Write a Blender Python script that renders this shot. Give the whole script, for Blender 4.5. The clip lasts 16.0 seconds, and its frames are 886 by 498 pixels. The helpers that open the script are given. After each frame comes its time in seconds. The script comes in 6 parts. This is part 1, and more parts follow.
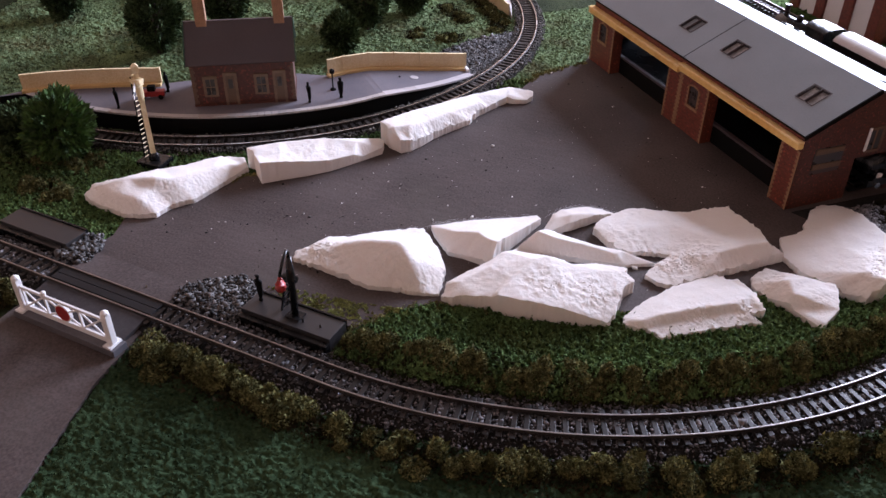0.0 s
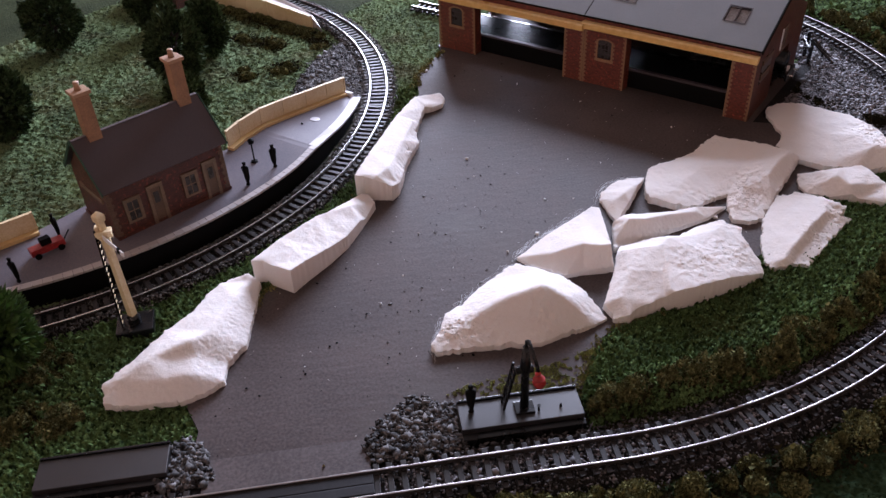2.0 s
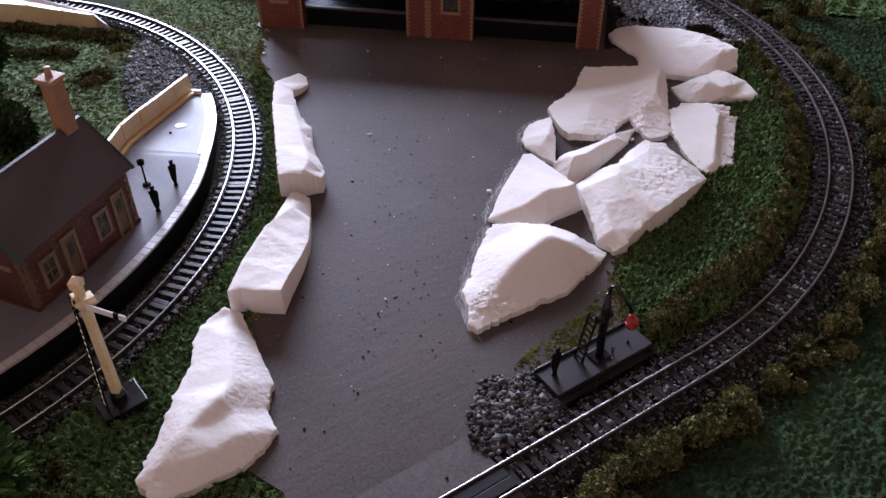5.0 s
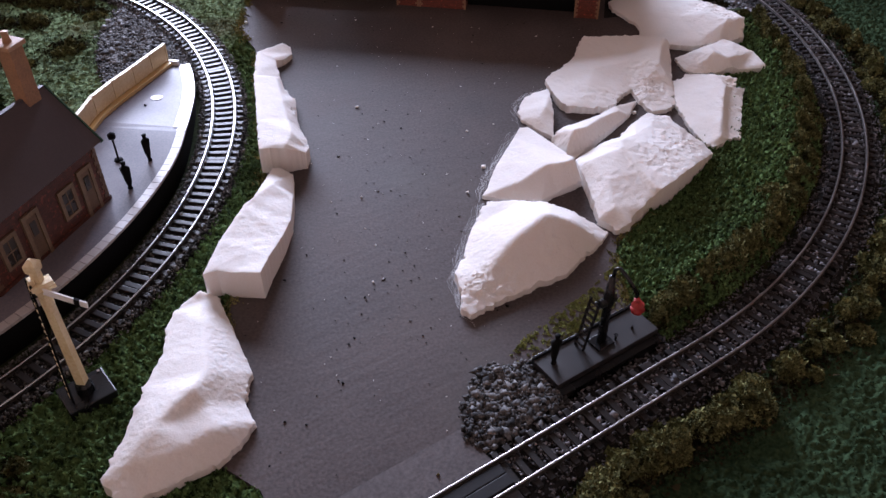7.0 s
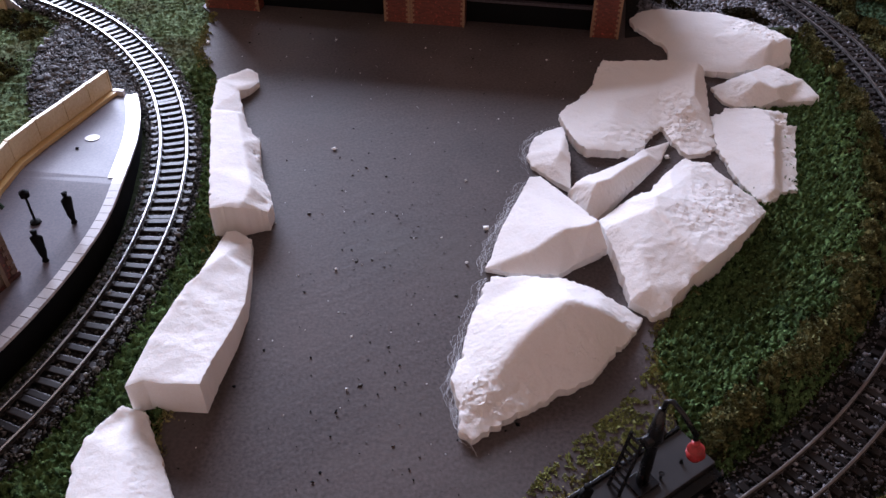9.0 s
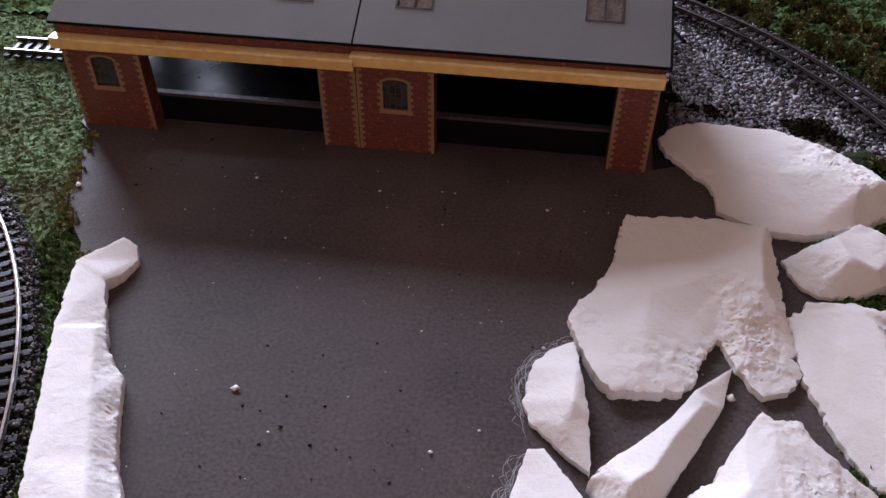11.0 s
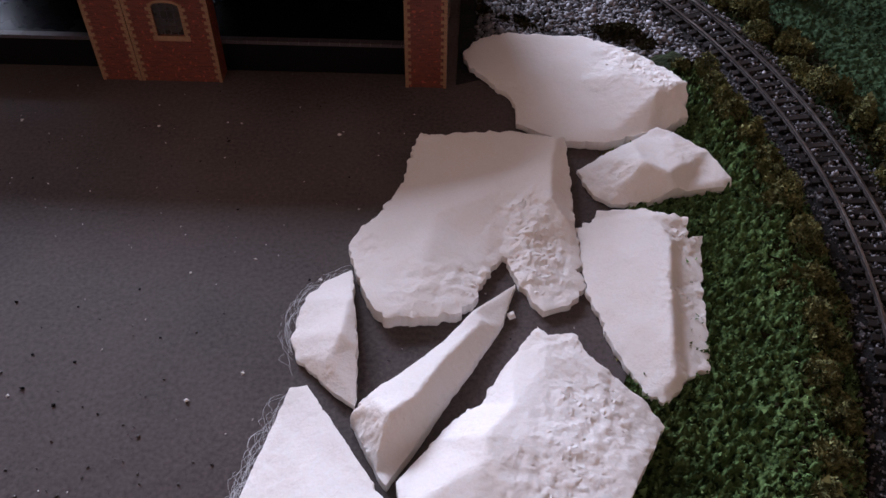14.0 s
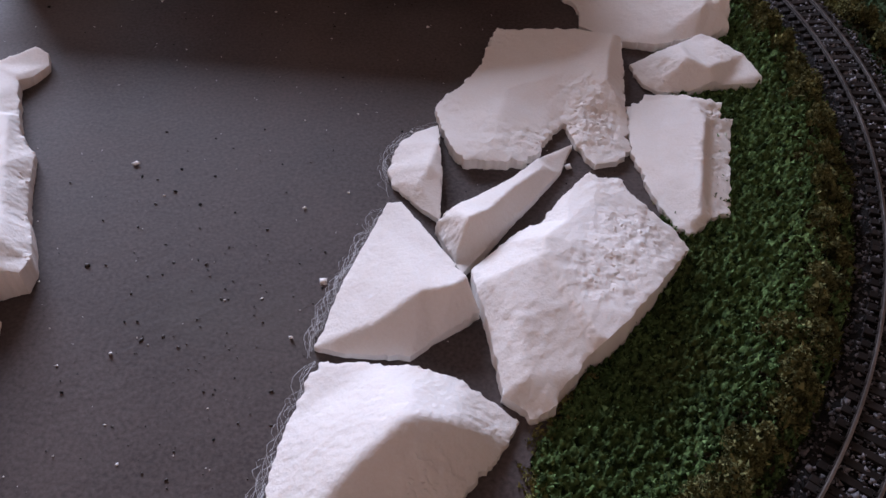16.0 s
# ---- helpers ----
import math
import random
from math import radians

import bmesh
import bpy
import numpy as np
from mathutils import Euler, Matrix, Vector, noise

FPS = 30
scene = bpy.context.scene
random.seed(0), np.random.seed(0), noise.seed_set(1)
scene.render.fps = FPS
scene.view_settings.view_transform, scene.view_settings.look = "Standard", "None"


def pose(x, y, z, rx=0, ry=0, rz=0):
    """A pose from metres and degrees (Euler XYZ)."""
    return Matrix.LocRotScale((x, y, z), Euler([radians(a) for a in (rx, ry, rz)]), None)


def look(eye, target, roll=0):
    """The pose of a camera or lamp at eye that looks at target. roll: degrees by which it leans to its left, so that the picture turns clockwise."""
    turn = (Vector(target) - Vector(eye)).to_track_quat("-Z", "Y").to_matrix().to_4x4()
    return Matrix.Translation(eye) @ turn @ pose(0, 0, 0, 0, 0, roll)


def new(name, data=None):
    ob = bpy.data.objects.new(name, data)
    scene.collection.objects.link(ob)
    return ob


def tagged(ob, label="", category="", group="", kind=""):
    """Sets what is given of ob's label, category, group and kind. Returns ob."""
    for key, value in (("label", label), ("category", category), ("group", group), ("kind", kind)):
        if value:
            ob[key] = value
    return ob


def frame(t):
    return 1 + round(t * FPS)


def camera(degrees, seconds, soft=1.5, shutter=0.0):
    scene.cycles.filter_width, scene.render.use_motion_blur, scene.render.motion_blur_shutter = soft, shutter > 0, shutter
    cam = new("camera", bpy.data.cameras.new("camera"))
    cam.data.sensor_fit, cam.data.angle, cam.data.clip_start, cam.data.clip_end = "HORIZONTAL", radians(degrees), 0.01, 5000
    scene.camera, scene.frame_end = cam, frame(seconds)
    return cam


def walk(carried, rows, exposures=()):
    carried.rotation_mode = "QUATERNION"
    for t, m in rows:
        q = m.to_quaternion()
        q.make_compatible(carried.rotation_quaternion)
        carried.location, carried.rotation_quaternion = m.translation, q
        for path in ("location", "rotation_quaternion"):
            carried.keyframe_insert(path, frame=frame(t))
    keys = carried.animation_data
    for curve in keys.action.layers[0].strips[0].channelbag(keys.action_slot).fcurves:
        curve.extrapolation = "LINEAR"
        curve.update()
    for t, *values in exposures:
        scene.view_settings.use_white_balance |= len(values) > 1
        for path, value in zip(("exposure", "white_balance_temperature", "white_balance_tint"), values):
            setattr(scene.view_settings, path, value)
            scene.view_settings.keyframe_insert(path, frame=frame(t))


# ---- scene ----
cam = camera(56.16, 16.0)
PATH = [
    (0, (0.01157, 0.00136, 0.39171), (-0.37349, 0.13570, 0.10244), 0.476),
    (0.5, (-0.01805, -0.11108, 0.39651), (-0.37206, 0.08635, 0.10378), 1.115),
    (1, (-0.09810, -0.18713, 0.39410), (-0.42052, 0.06211, 0.10440), 1.077),
    (1.5, (-0.17880, -0.21708, 0.39503), (-0.47125, 0.06071, 0.09956), -1.723),
    (2, (-0.27759, -0.24905, 0.39616), (-0.52167, 0.06617, 0.09439), -2.952),
    (2.5, (-0.36029, -0.27525, 0.38953), (-0.55764, 0.06721, 0.08330), -1.931),
    (3, (-0.39838, -0.24998, 0.37252), (-0.56235, 0.10413, 0.05992), -1.061),
    (3.5, (-0.40958, -0.26282, 0.38253), (-0.55423, 0.09845, 0.06859), -1.805),
    (4, (-0.44630, -0.28749, 0.38537), (-0.55649, 0.08344, 0.06872), -1.931),
    (4.5, (-0.47547, -0.30308, 0.38673), (-0.55755, 0.07347, 0.06818), -0.871),
    (5, (-0.48283, -0.30950, 0.38275), (-0.55437, 0.06928, 0.06430), -0.172),
    (5.2, (-0.48075, -0.30672, 0.38604), (-0.55148, 0.06803, 0.06268), -0.068),
    (7.3, (-0.48696, -0.27528, 0.35615), (-0.55306, 0.09618, 0.02806), 0.118),
    (7.5, (-0.48584, -0.26894, 0.35392), (-0.55265, 0.10316, 0.02669), 0.079),
    (8, (-0.48845, -0.24424, 0.34541), (-0.55430, 0.12785, 0.01798), 0.035),
    (8.5, (-0.49484, -0.22030, 0.34127), (-0.55990, 0.15201, 0.01393), 0.124),
    (9, (-0.50542, -0.16554, 0.32411), (-0.56966, 0.20502, -0.00537), 0.383),
    (9.5, (-0.51091, -0.10626, 0.32169), (-0.57331, 0.25958, -0.01338), 0.706),
    (10, (-0.52030, -0.04379, 0.32547), (-0.58085, 0.32105, -0.01102), 0.815),
    (10.2, (-0.52270, -0.01631, 0.32218), (-0.58264, 0.34983, -0.01301), 0.636),
    (12.3, (-0.53221, 0.10914, 0.28901), (-0.58407, 0.47412, -0.04878), 0.331),
    (12.5, (-0.51681, 0.10722, 0.29161), (-0.56120, 0.47047, -0.04910), 0.572),
    (13, (-0.48482, 0.11371, 0.28188), (-0.50920, 0.47068, -0.06737), 1.195),
    (13.5, (-0.46841, 0.10633, 0.27600), (-0.48102, 0.45602, -0.08116), 1.157),
    (14, (-0.45913, 0.08702, 0.28213), (-0.46998, 0.43314, -0.07854), 1.050),
    (14.5, (-0.45066, 0.06451, 0.28786), (-0.46134, 0.40869, -0.07467), 1.012),
    (15, (-0.45062, 0.03500, 0.28871), (-0.46078, 0.37761, -0.07531), 1.097),
    (15.5, (-0.45253, 0.01400, 0.29242), (-0.46647, 0.35411, -0.07382), 1.988),
    (16, (-0.46846, -0.01826, 0.29220), (-0.50083, 0.31976, -0.07480), 2.132),
]
walk(cam, [(t, look(eye, target, roll)) for t, eye, target, roll in PATH],
     exposures=[(0, 0.30, 6000, 25), (1.5, 0.20, 6000, 25), (3.5, 0.05, 5850, 25), (9, 0.00, 5850, 25), (10, -0.24, 5900, 25), (12.5, 0.28, 6250, 25), (13, -0.08, 6100, 25), (13.4, -0.18, 6000, 25), (14.5, -0.24, 5950, 25), (16, -0.34, 5950, 25)])

# ---- world and light ----
world = bpy.data.worlds.new("daylight")
scene.world = world
world.use_nodes = True
_wn = world.node_tree.nodes
_sky = _wn.new("ShaderNodeTexSky")
_sky.sky_type = "NISHITA"
_sky.sun_disc = False
_sky.sun_elevation = radians(35)
_sky.sun_rotation = radians(-35)
_wn["Background"].inputs[1].default_value = 0.08
world.node_tree.links.new(_sky.outputs[0], _wn["Background"].inputs[0])

WINDOW = (-2.30, -0.90, 0.28, 1.24)   # x0, x1, z0, z1 of the opening in the far wall
WALL_Y = 2.0
_ld = bpy.data.lights.new("window_daylight", "AREA")
_ld.shape = "RECTANGLE"
_ld.size = WINDOW[1] - WINDOW[0] - 0.06
_ld.size_y = WINDOW[3] - WINDOW[2] - 0.06
_ld.energy = 146
_ld.color = (0.81, 0.895, 1.0)
window_light = new("window_daylight", _ld)
window_light.matrix_world = look(((WINDOW[0] + WINDOW[1]) / 2, WALL_Y - 0.01, (WINDOW[2] + WINDOW[3]) / 2),
                                 ((WINDOW[0] + WINDOW[1]) / 2, 0.0, (WINDOW[2] + WINDOW[3]) / 2))


# ---- helpers for building ----
def material(name, base, rough=0.6, var=0.2, big=25.0, fine=400.0, bump=0.3, depth=0.0006, metal=0.0, tint=None, island=0.0, spec=0.5, random_object=0.0):
    """Principled surface: two scales of mottling towards tint, and fine relief."""
    m = bpy.data.materials.new(name)
    m.use_nodes = True
    nt = m.node_tree
    b = nt.nodes["Principled BSDF"]
    tc = nt.nodes.new("ShaderNodeTexCoord")
    tint = tint or tuple(min(1, c * (1 - 1.2 * var)) for c in base)

    def noise_node(scale, detail):
        n = nt.nodes.new("ShaderNodeTexNoise")
        n.inputs["Scale"].default_value = scale
        n.inputs["Detail"].default_value = detail
        nt.links.new(tc.outputs["Object"], n.inputs["Vector"])
        return n
    n1, n2 = noise_node(big, 4), noise_node(fine, 3)
    add = nt.nodes.new("ShaderNodeMath")
    add.operation = "ADD"
    nt.links.new(n1.outputs[0], add.inputs[0])
    nt.links.new(n2.outputs[0], add.inputs[1])
    ramp = nt.nodes.new("ShaderNodeMapRange")
    ramp.inputs[1].default_value, ramp.inputs[2].default_value = 0.72, 1.28
    nt.links.new(add.outputs[0], ramp.inputs[0])
    mix = nt.nodes.new("ShaderNodeMix")
    mix.data_type = "RGBA"
    mix.inputs[6].default_value = (*tint, 1)
    mix.inputs[7].default_value = (*base, 1)
    nt.links.new(ramp.outputs[0], mix.inputs[0])
    colour = mix.outputs[2]
    if island or random_object:
        src = nt.nodes.new("ShaderNodeNewGeometry") if island else nt.nodes.new("ShaderNodeObjectInfo")
        amount = island or random_object
        rng = nt.nodes.new("ShaderNodeMapRange")
        rng.inputs[3].default_value, rng.inputs[4].default_value = 1 - amount, 1 + amount
        nt.links.new(src.outputs["Random Per Island" if island else "Random"], rng.inputs[0])
        hsv = nt.nodes.new("ShaderNodeHueSaturation")
        nt.links.new(rng.outputs[0], hsv.inputs["Value"])
        nt.links.new(colour, hsv.inputs["Color"])
        colour = hsv.outputs[0]
    nt.links.new(colour, b.inputs["Base Color"])
    rr = nt.nodes.new("ShaderNodeMapRange")
    rr.inputs[3].default_value, rr.inputs[4].default_value = max(0.03, rough - 0.12), min(1, rough + 0.1)
    nt.links.new(n1.outputs[0], rr.inputs[0])
    nt.links.new(rr.outputs[0], b.inputs["Roughness"])
    b.inputs["Metallic"].default_value = metal
    b.inputs["Specular IOR Level"].default_value = spec
    if bump:
        bp = nt.nodes.new("ShaderNodeBump")
        bp.inputs["Strength"].default_value = bump
        bp.inputs["Distance"].default_value = depth
        nt.links.new(n2.outputs[0], bp.inputs["Height"])
        nt.links.new(bp.outputs[0], b.inputs["Normal"])
    return m


def brick_material(name, brick, brick2, mortar, length=0.0032, height=0.0011, speck=0.62):
    """Printed brickwork of card kits: courses run along x + y, stacked in z."""
    m = material(name, brick, rough=0.55, var=0.3, big=60, fine=900, bump=0.1, depth=0.0003)
    nt = m.node_tree
    b = nt.nodes["Principled BSDF"]
    tc = nt.nodes.new("ShaderNodeTexCoord")
    sep = nt.nodes.new("ShaderNodeSeparateXYZ")
    nt.links.new(tc.outputs["Object"], sep.inputs[0])
    add = nt.nodes.new("ShaderNodeMath")
    nt.links.new(sep.outputs[0], add.inputs[0])
    nt.links.new(sep.outputs[1], add.inputs[1])
    comb = nt.nodes.new("ShaderNodeCombineXYZ")
    nt.links.new(add.outputs[0], comb.inputs[0])
    nt.links.new(sep.outputs[2], comb.inputs[1])
    br = nt.nodes.new("ShaderNodeTexBrick")
    br.inputs["Color1"].default_value = (*brick, 1)
    br.inputs["Color2"].default_value = (*brick2, 1)
    br.inputs["Mortar"].default_value = (*mortar, 1)
    br.inputs["Scale"].default_value = 1.0
    br.inputs["Brick Width"].default_value = length
    br.inputs["Row Height"].default_value = height
    br.inputs["Mortar Size"].default_value = 0.00009
    nt.links.new(comb.outputs[0], br.inputs["Vector"])
    ns = nt.nodes.new("ShaderNodeTexNoise")
    ns.inputs["Scale"].default_value = 420
    nt.links.new(tc.outputs["Object"], ns.inputs["Vector"])
    mp = nt.nodes.new("ShaderNodeMapRange")
    mp.inputs[1].default_value, mp.inputs[2].default_value = speck, speck + 0.06
    nt.links.new(ns.outputs[0], mp.inputs[0])
    mix = nt.nodes.new("ShaderNodeMix")
    mix.data_type = "RGBA"
    mix.inputs[7].default_value = (*[min(1, c * 2.2) for c in brick], 1)
    nt.links.new(mp.outputs[0], mix.inputs[0])
    nt.links.new(br.outputs[0], mix.inputs[6])
    nt.links.new(mix.outputs[2], b.inputs["Base Color"])
    return m


def thing(name, label, category, at=(0, 0, 0), rz=0.0, group="", kind=""):
    """An Empty at a thing's base, the parent of its parts."""
    ob = new(name)
    ob.empty_display_size = 0.01
    ob.matrix_world = pose(*at, 0, 0, rz)
    return tagged(ob, label, category, group, kind)


def mesh_of(bm, name, mats, smooth=False):
    me = bpy.data.meshes.new(name)
    bmesh.ops.recalc_face_normals(bm, faces=bm.faces)
    bm.to_mesh(me)
    bm.free()
    for m in (mats if isinstance(mats, (list, tuple)) else [mats]):
        me.materials.append(m)
    if smooth:
        me.shade_smooth()
    return me


def part(name, bm, mats, parent, label="", smooth=False):
    ob = new(name, mesh_of(bm, name, mats, smooth))
    ob.parent = parent
    if label:
        ob["label"] = label
    return ob


def solo(name, bm, mats, label, category, group="", kind="", at=(0, 0, 0), rz=0.0, smooth=False):
    ob = new(name, mesh_of(bm, name, mats, smooth))
    ob.matrix_world = pose(*at, 0, 0, rz)
    return tagged(ob, label, category, group, kind)


def box(bm, x0, x1, y0, y1, z0, z1, m=None, bevel=0.0, index=0):
    vs = [bm.verts.new((x, y, z)) for z in (z0, z1) for x, y in ((x0, y0), (x1, y0), (x1, y1), (x0, y1))]
    if m is not None:
        for v in vs:
            v.co = m @ v.co
    fs = [bm.faces.new([vs[i] for i in f]) for f in ((3, 2, 1, 0), (4, 5, 6, 7), (0, 1, 5, 4), (1, 2, 6, 5), (2, 3, 7, 6), (3, 0, 4, 7))]
    for f in fs:
        f.material_index = index
    if bevel:
        es = list({e for f in fs for e in f.edges})
        bmesh.ops.bevel(bm, geom=es, offset=bevel, segments=2, profile=0.6, affect="EDGES")
    return bm


def grid_panel(bm, xs, ys, gone, t0, t1, place):
    """One connected panel over the grid xs, ys, without the cells named in gone; place puts (x, y, thickness) in space."""
    made = {}

    def v(i, j, t):
        if (i, j, t) not in made:
            made[i, j, t] = bm.verts.new(place(xs[i], ys[j], (t0, t1)[t]))
        return made[i, j, t]
    cells = {(i, j) for i in range(len(xs) - 1) for j in range(len(ys) - 1)} - set(gone)
    for i, j in cells:
        ring = ((i, j), (i + 1, j), (i + 1, j + 1), (i, j + 1))
        bm.faces.new([v(*p, 1) for p in ring])
        bm.faces.new([v(*p, 0) for p in ring[::-1]])
        for k, (di, dj) in enumerate(((0, -1), (1, 0), (0, 1), (-1, 0))):
            if (i + di, j + dj) not in cells:
                p, q = ring[k], ring[(k + 1) % 4]
                bm.faces.new((v(*p, 0), v(*q, 0), v(*q, 1), v(*p, 1)))
    return bm


def upright(x, z, y):
    return Vector((x, y, z))


def prism(bm, outline, z0, z1, index=0):
    """Upright prism over an outline of (x, y); z1 may be a list, one height a corner."""
    tops = z1 if isinstance(z1, (list, tuple)) else [z1] * len(outline)
    lo = [bm.verts.new((x, y, z0)) for x, y in outline]
    hi = [bm.verts.new((x, y, z)) for (x, y), z in zip(outline, tops)]
    fs = [bm.faces.new(lo[::-1]), bm.faces.new(hi)]
    n = len(lo)
    for i in range(n):
        fs.append(bm.faces.new((lo[i], lo[(i + 1) % n], hi[(i + 1) % n], hi[i])))
    for f in fs:
        f.material_index = index
    return bm


def tube(bm, points, radii, sides=8, cap=True):
    """A round bar along points, with one radius or one a point."""
    pts = [Vector(p) for p in points]
    radii = radii if isinstance(radii, (list, tuple)) else [radii] * len(pts)
    rings = []
    for i, p in enumerate(pts):
        d = (pts[min(i + 1, len(pts) - 1)] - pts[max(i - 1, 0)]).normalized()
        side = d.cross(Vector((0, 0, 1)))
        side = Vector((1, 0, 0)) if side.length < 0.05 else side.normalized()
        up = side.cross(d)
        rings.append([bm.verts.new(p + radii[i] * (math.cos(a) * side + math.sin(a) * up)) for a in (2 * math.pi * k / sides for k in range(sides))])
    for a, b in zip(rings, rings[1:]):
        for k in range(sides):
            bm.faces.new((a[k], a[(k + 1) % sides], b[(k + 1) % sides], b[k]))
    if cap:
        bm.faces.new(rings[0][::-1])
        bm.faces.new(rings[-1])
    return bm


def raw_mesh(name, verts, tris, mat):
    """A mesh from arrays of corners and triangles."""
    me = bpy.data.meshes.new(name)
    verts, tris = np.asarray(verts, np.float32), np.asarray(tris, np.int32)
    me.vertices.add(len(verts))
    me.vertices.foreach_set("co", verts.ravel())
    me.loops.add(tris.size)
    me.loops.foreach_set("vertex_index", tris.ravel())
    me.polygons.add(len(tris))
    me.polygons.foreach_set("loop_start", np.arange(0, tris.size, 3, dtype=np.int32))
    me.materials.append(mat)
    me.update(calc_edges=True)
    return me


RNG = np.random.default_rng(7)
OCTA = np.array([[1, 0, 0], [-1, 0, 0], [0, 1, 0], [0, -1, 0], [0, 0, 1], [0, 0, -1]], float)
OCTA_F = np.array([[0, 2, 4], [2, 1, 4], [1, 3, 4], [3, 0, 4], [2, 0, 5], [1, 2, 5], [3, 1, 5], [0, 3, 5]])


def random_turns(n):
    q = RNG.normal(size=(n, 4))
    q /= np.linalg.norm(q, axis=1)[:, None]
    w, x, y, z = q.T
    return np.stack([np.stack([1 - 2 * (y * y + z * z), 2 * (x * y - w * z), 2 * (x * z + w * y)], 1),
                     np.stack([2 * (x * y + w * z), 1 - 2 * (x * x + z * z), 2 * (y * z - w * x)], 1),
                     np.stack([2 * (x * z - w * y), 2 * (y * z + w * x), 1 - 2 * (x * x + y * y)], 1)], 1)


def shards(points, size, spread):
    """Corners and triangles of one thin leaf-like sliver at each point."""
    n = len(points)
    s = size * np.exp(RNG.normal(0, spread, n))
    d = RNG.normal(size=(n, 3))
    d[:, 2] = np.abs(d[:, 2]) * 0.9 + 0.15
    d /= np.linalg.norm(d, axis=1)[:, None]
    w = np.cross(d, RNG.normal(size=(n, 3)))
    w /= np.linalg.norm(w, axis=1)[:, None]
    a, b = w * (0.60 * s)[:, None], d * (1.25 * s)[:, None]
    return np.stack([points - a, points + a, points + b], 1).reshape(-1, 3), np.arange(3 * n).reshape(-1, 3)


def chips(points, size, spread=0.4, stones=False, flat=1.0):
    """Corners and triangles of one small crumb at each point, turned and sized at random."""
    points = np.asarray(points, float)
    n = len(points)
    if not stones:
        return shards(points, size, spread)
    shape, faces = OCTA, OCTA_F
    k = len(shape)
    s = size * np.exp(RNG.normal(0, spread, n))
    v = shape[None] * (1 + RNG.uniform(-0.35, 0.35, (n, k, 3))) * RNG.uniform(0.55, 1.45, (n, 1, 3))
    v = np.einsum("nij,nkj->nki", random_turns(n), v) * s[:, None, None]
    v[:, :, 2] *= flat
    v += points[:, None]
    return v.reshape(-1, 3), (faces[None] + k * np.arange(n)[:, None, None]).reshape(-1, 3)


def strewn(name, points, size, mat, label, category, spread=0.4, stones=False, flat=1.0):
    v, f = chips(points, size, spread, stones, flat)
    ob = new(name, raw_mesh(name, v, f, mat))
    return tagged(ob, label, category, kind="stuff")


def inside(points, poly):
    """Which of the points lie in a plan outline."""
    x, y = np.asarray(points)[:, 0], np.asarray(points)[:, 1]
    hit = np.zeros(len(x), bool)
    for (x0, y0), (x1, y1) in zip(poly, list(poly[1:]) + [poly[0]]):
        if y0 != y1:
            hit ^= ((y0 > y) != (y1 > y)) & (x < (x1 - x0) * (y - y0) / (y1 - y0) + x0)
    return hit


def lumps(x, y, scale, seed=0.0):
    """Smooth uneven field between about -1 and 1."""
    return np.array([noise.noise(Vector((a * scale + seed, b * scale - seed, seed * 0.7))) for a, b in zip(np.ravel(x), np.ravel(y))])

# ---- materials ----
FOAM = material("white_foam", (0.785, 0.75, 0.725), rough=0.85, var=0.05, big=40, fine=900, bump=0.32, depth=0.0006, tint=(0.74, 0.695, 0.65), spec=0.2)
FOAM.node_tree.nodes["Principled BSDF"].inputs["Subsurface Weight"].default_value = 0.25
FOAM.node_tree.nodes["Principled BSDF"].inputs["Subsurface Radius"].default_value = (0.006, 0.005, 0.0045)
FOAM.node_tree.nodes["Principled BSDF"].inputs["Subsurface Scale"].default_value = 1.0
YARD = material("yard_paint", (0.108, 0.087, 0.082), rough=0.62, var=0.2, big=11, fine=520, bump=0.16, depth=0.0005, tint=(0.050, 0.039, 0.037), spec=0.12)


def brushed(m, scale, stretch, turn, strength, depth):
    """Adds coarse brush-stroke relief under a material's fine bump."""
    nt = m.node_tree
    tc = nt.nodes.new("ShaderNodeTexCoord")
    mp = nt.nodes.new("ShaderNodeMapping")
    mp.vector_type = "TEXTURE"
    mp.inputs["Rotation"].default_value = (0, 0, radians(turn))
    mp.inputs["Scale"].default_value = (1, 1 / stretch, 1)
    nt.links.new(tc.outputs["Object"], mp.inputs["Vector"])
    n = nt.nodes.new("ShaderNodeTexNoise")
    n.inputs["Scale"].default_value = scale
    n.inputs["Detail"].default_value = 6
    nt.links.new(mp.outputs[0], n.inputs["Vector"])
    b = nt.nodes.new("ShaderNodeBump")
    b.inputs["Strength"].default_value = strength
    b.inputs["Distance"].default_value = depth
    nt.links.new(n.outputs[0], b.inputs["Height"])
    nt.links.new(b.outputs[0], nt.nodes["Bump"].inputs["Normal"])


brushed(YARD, 70, 2.4, 48, 0.18, 0.0016)


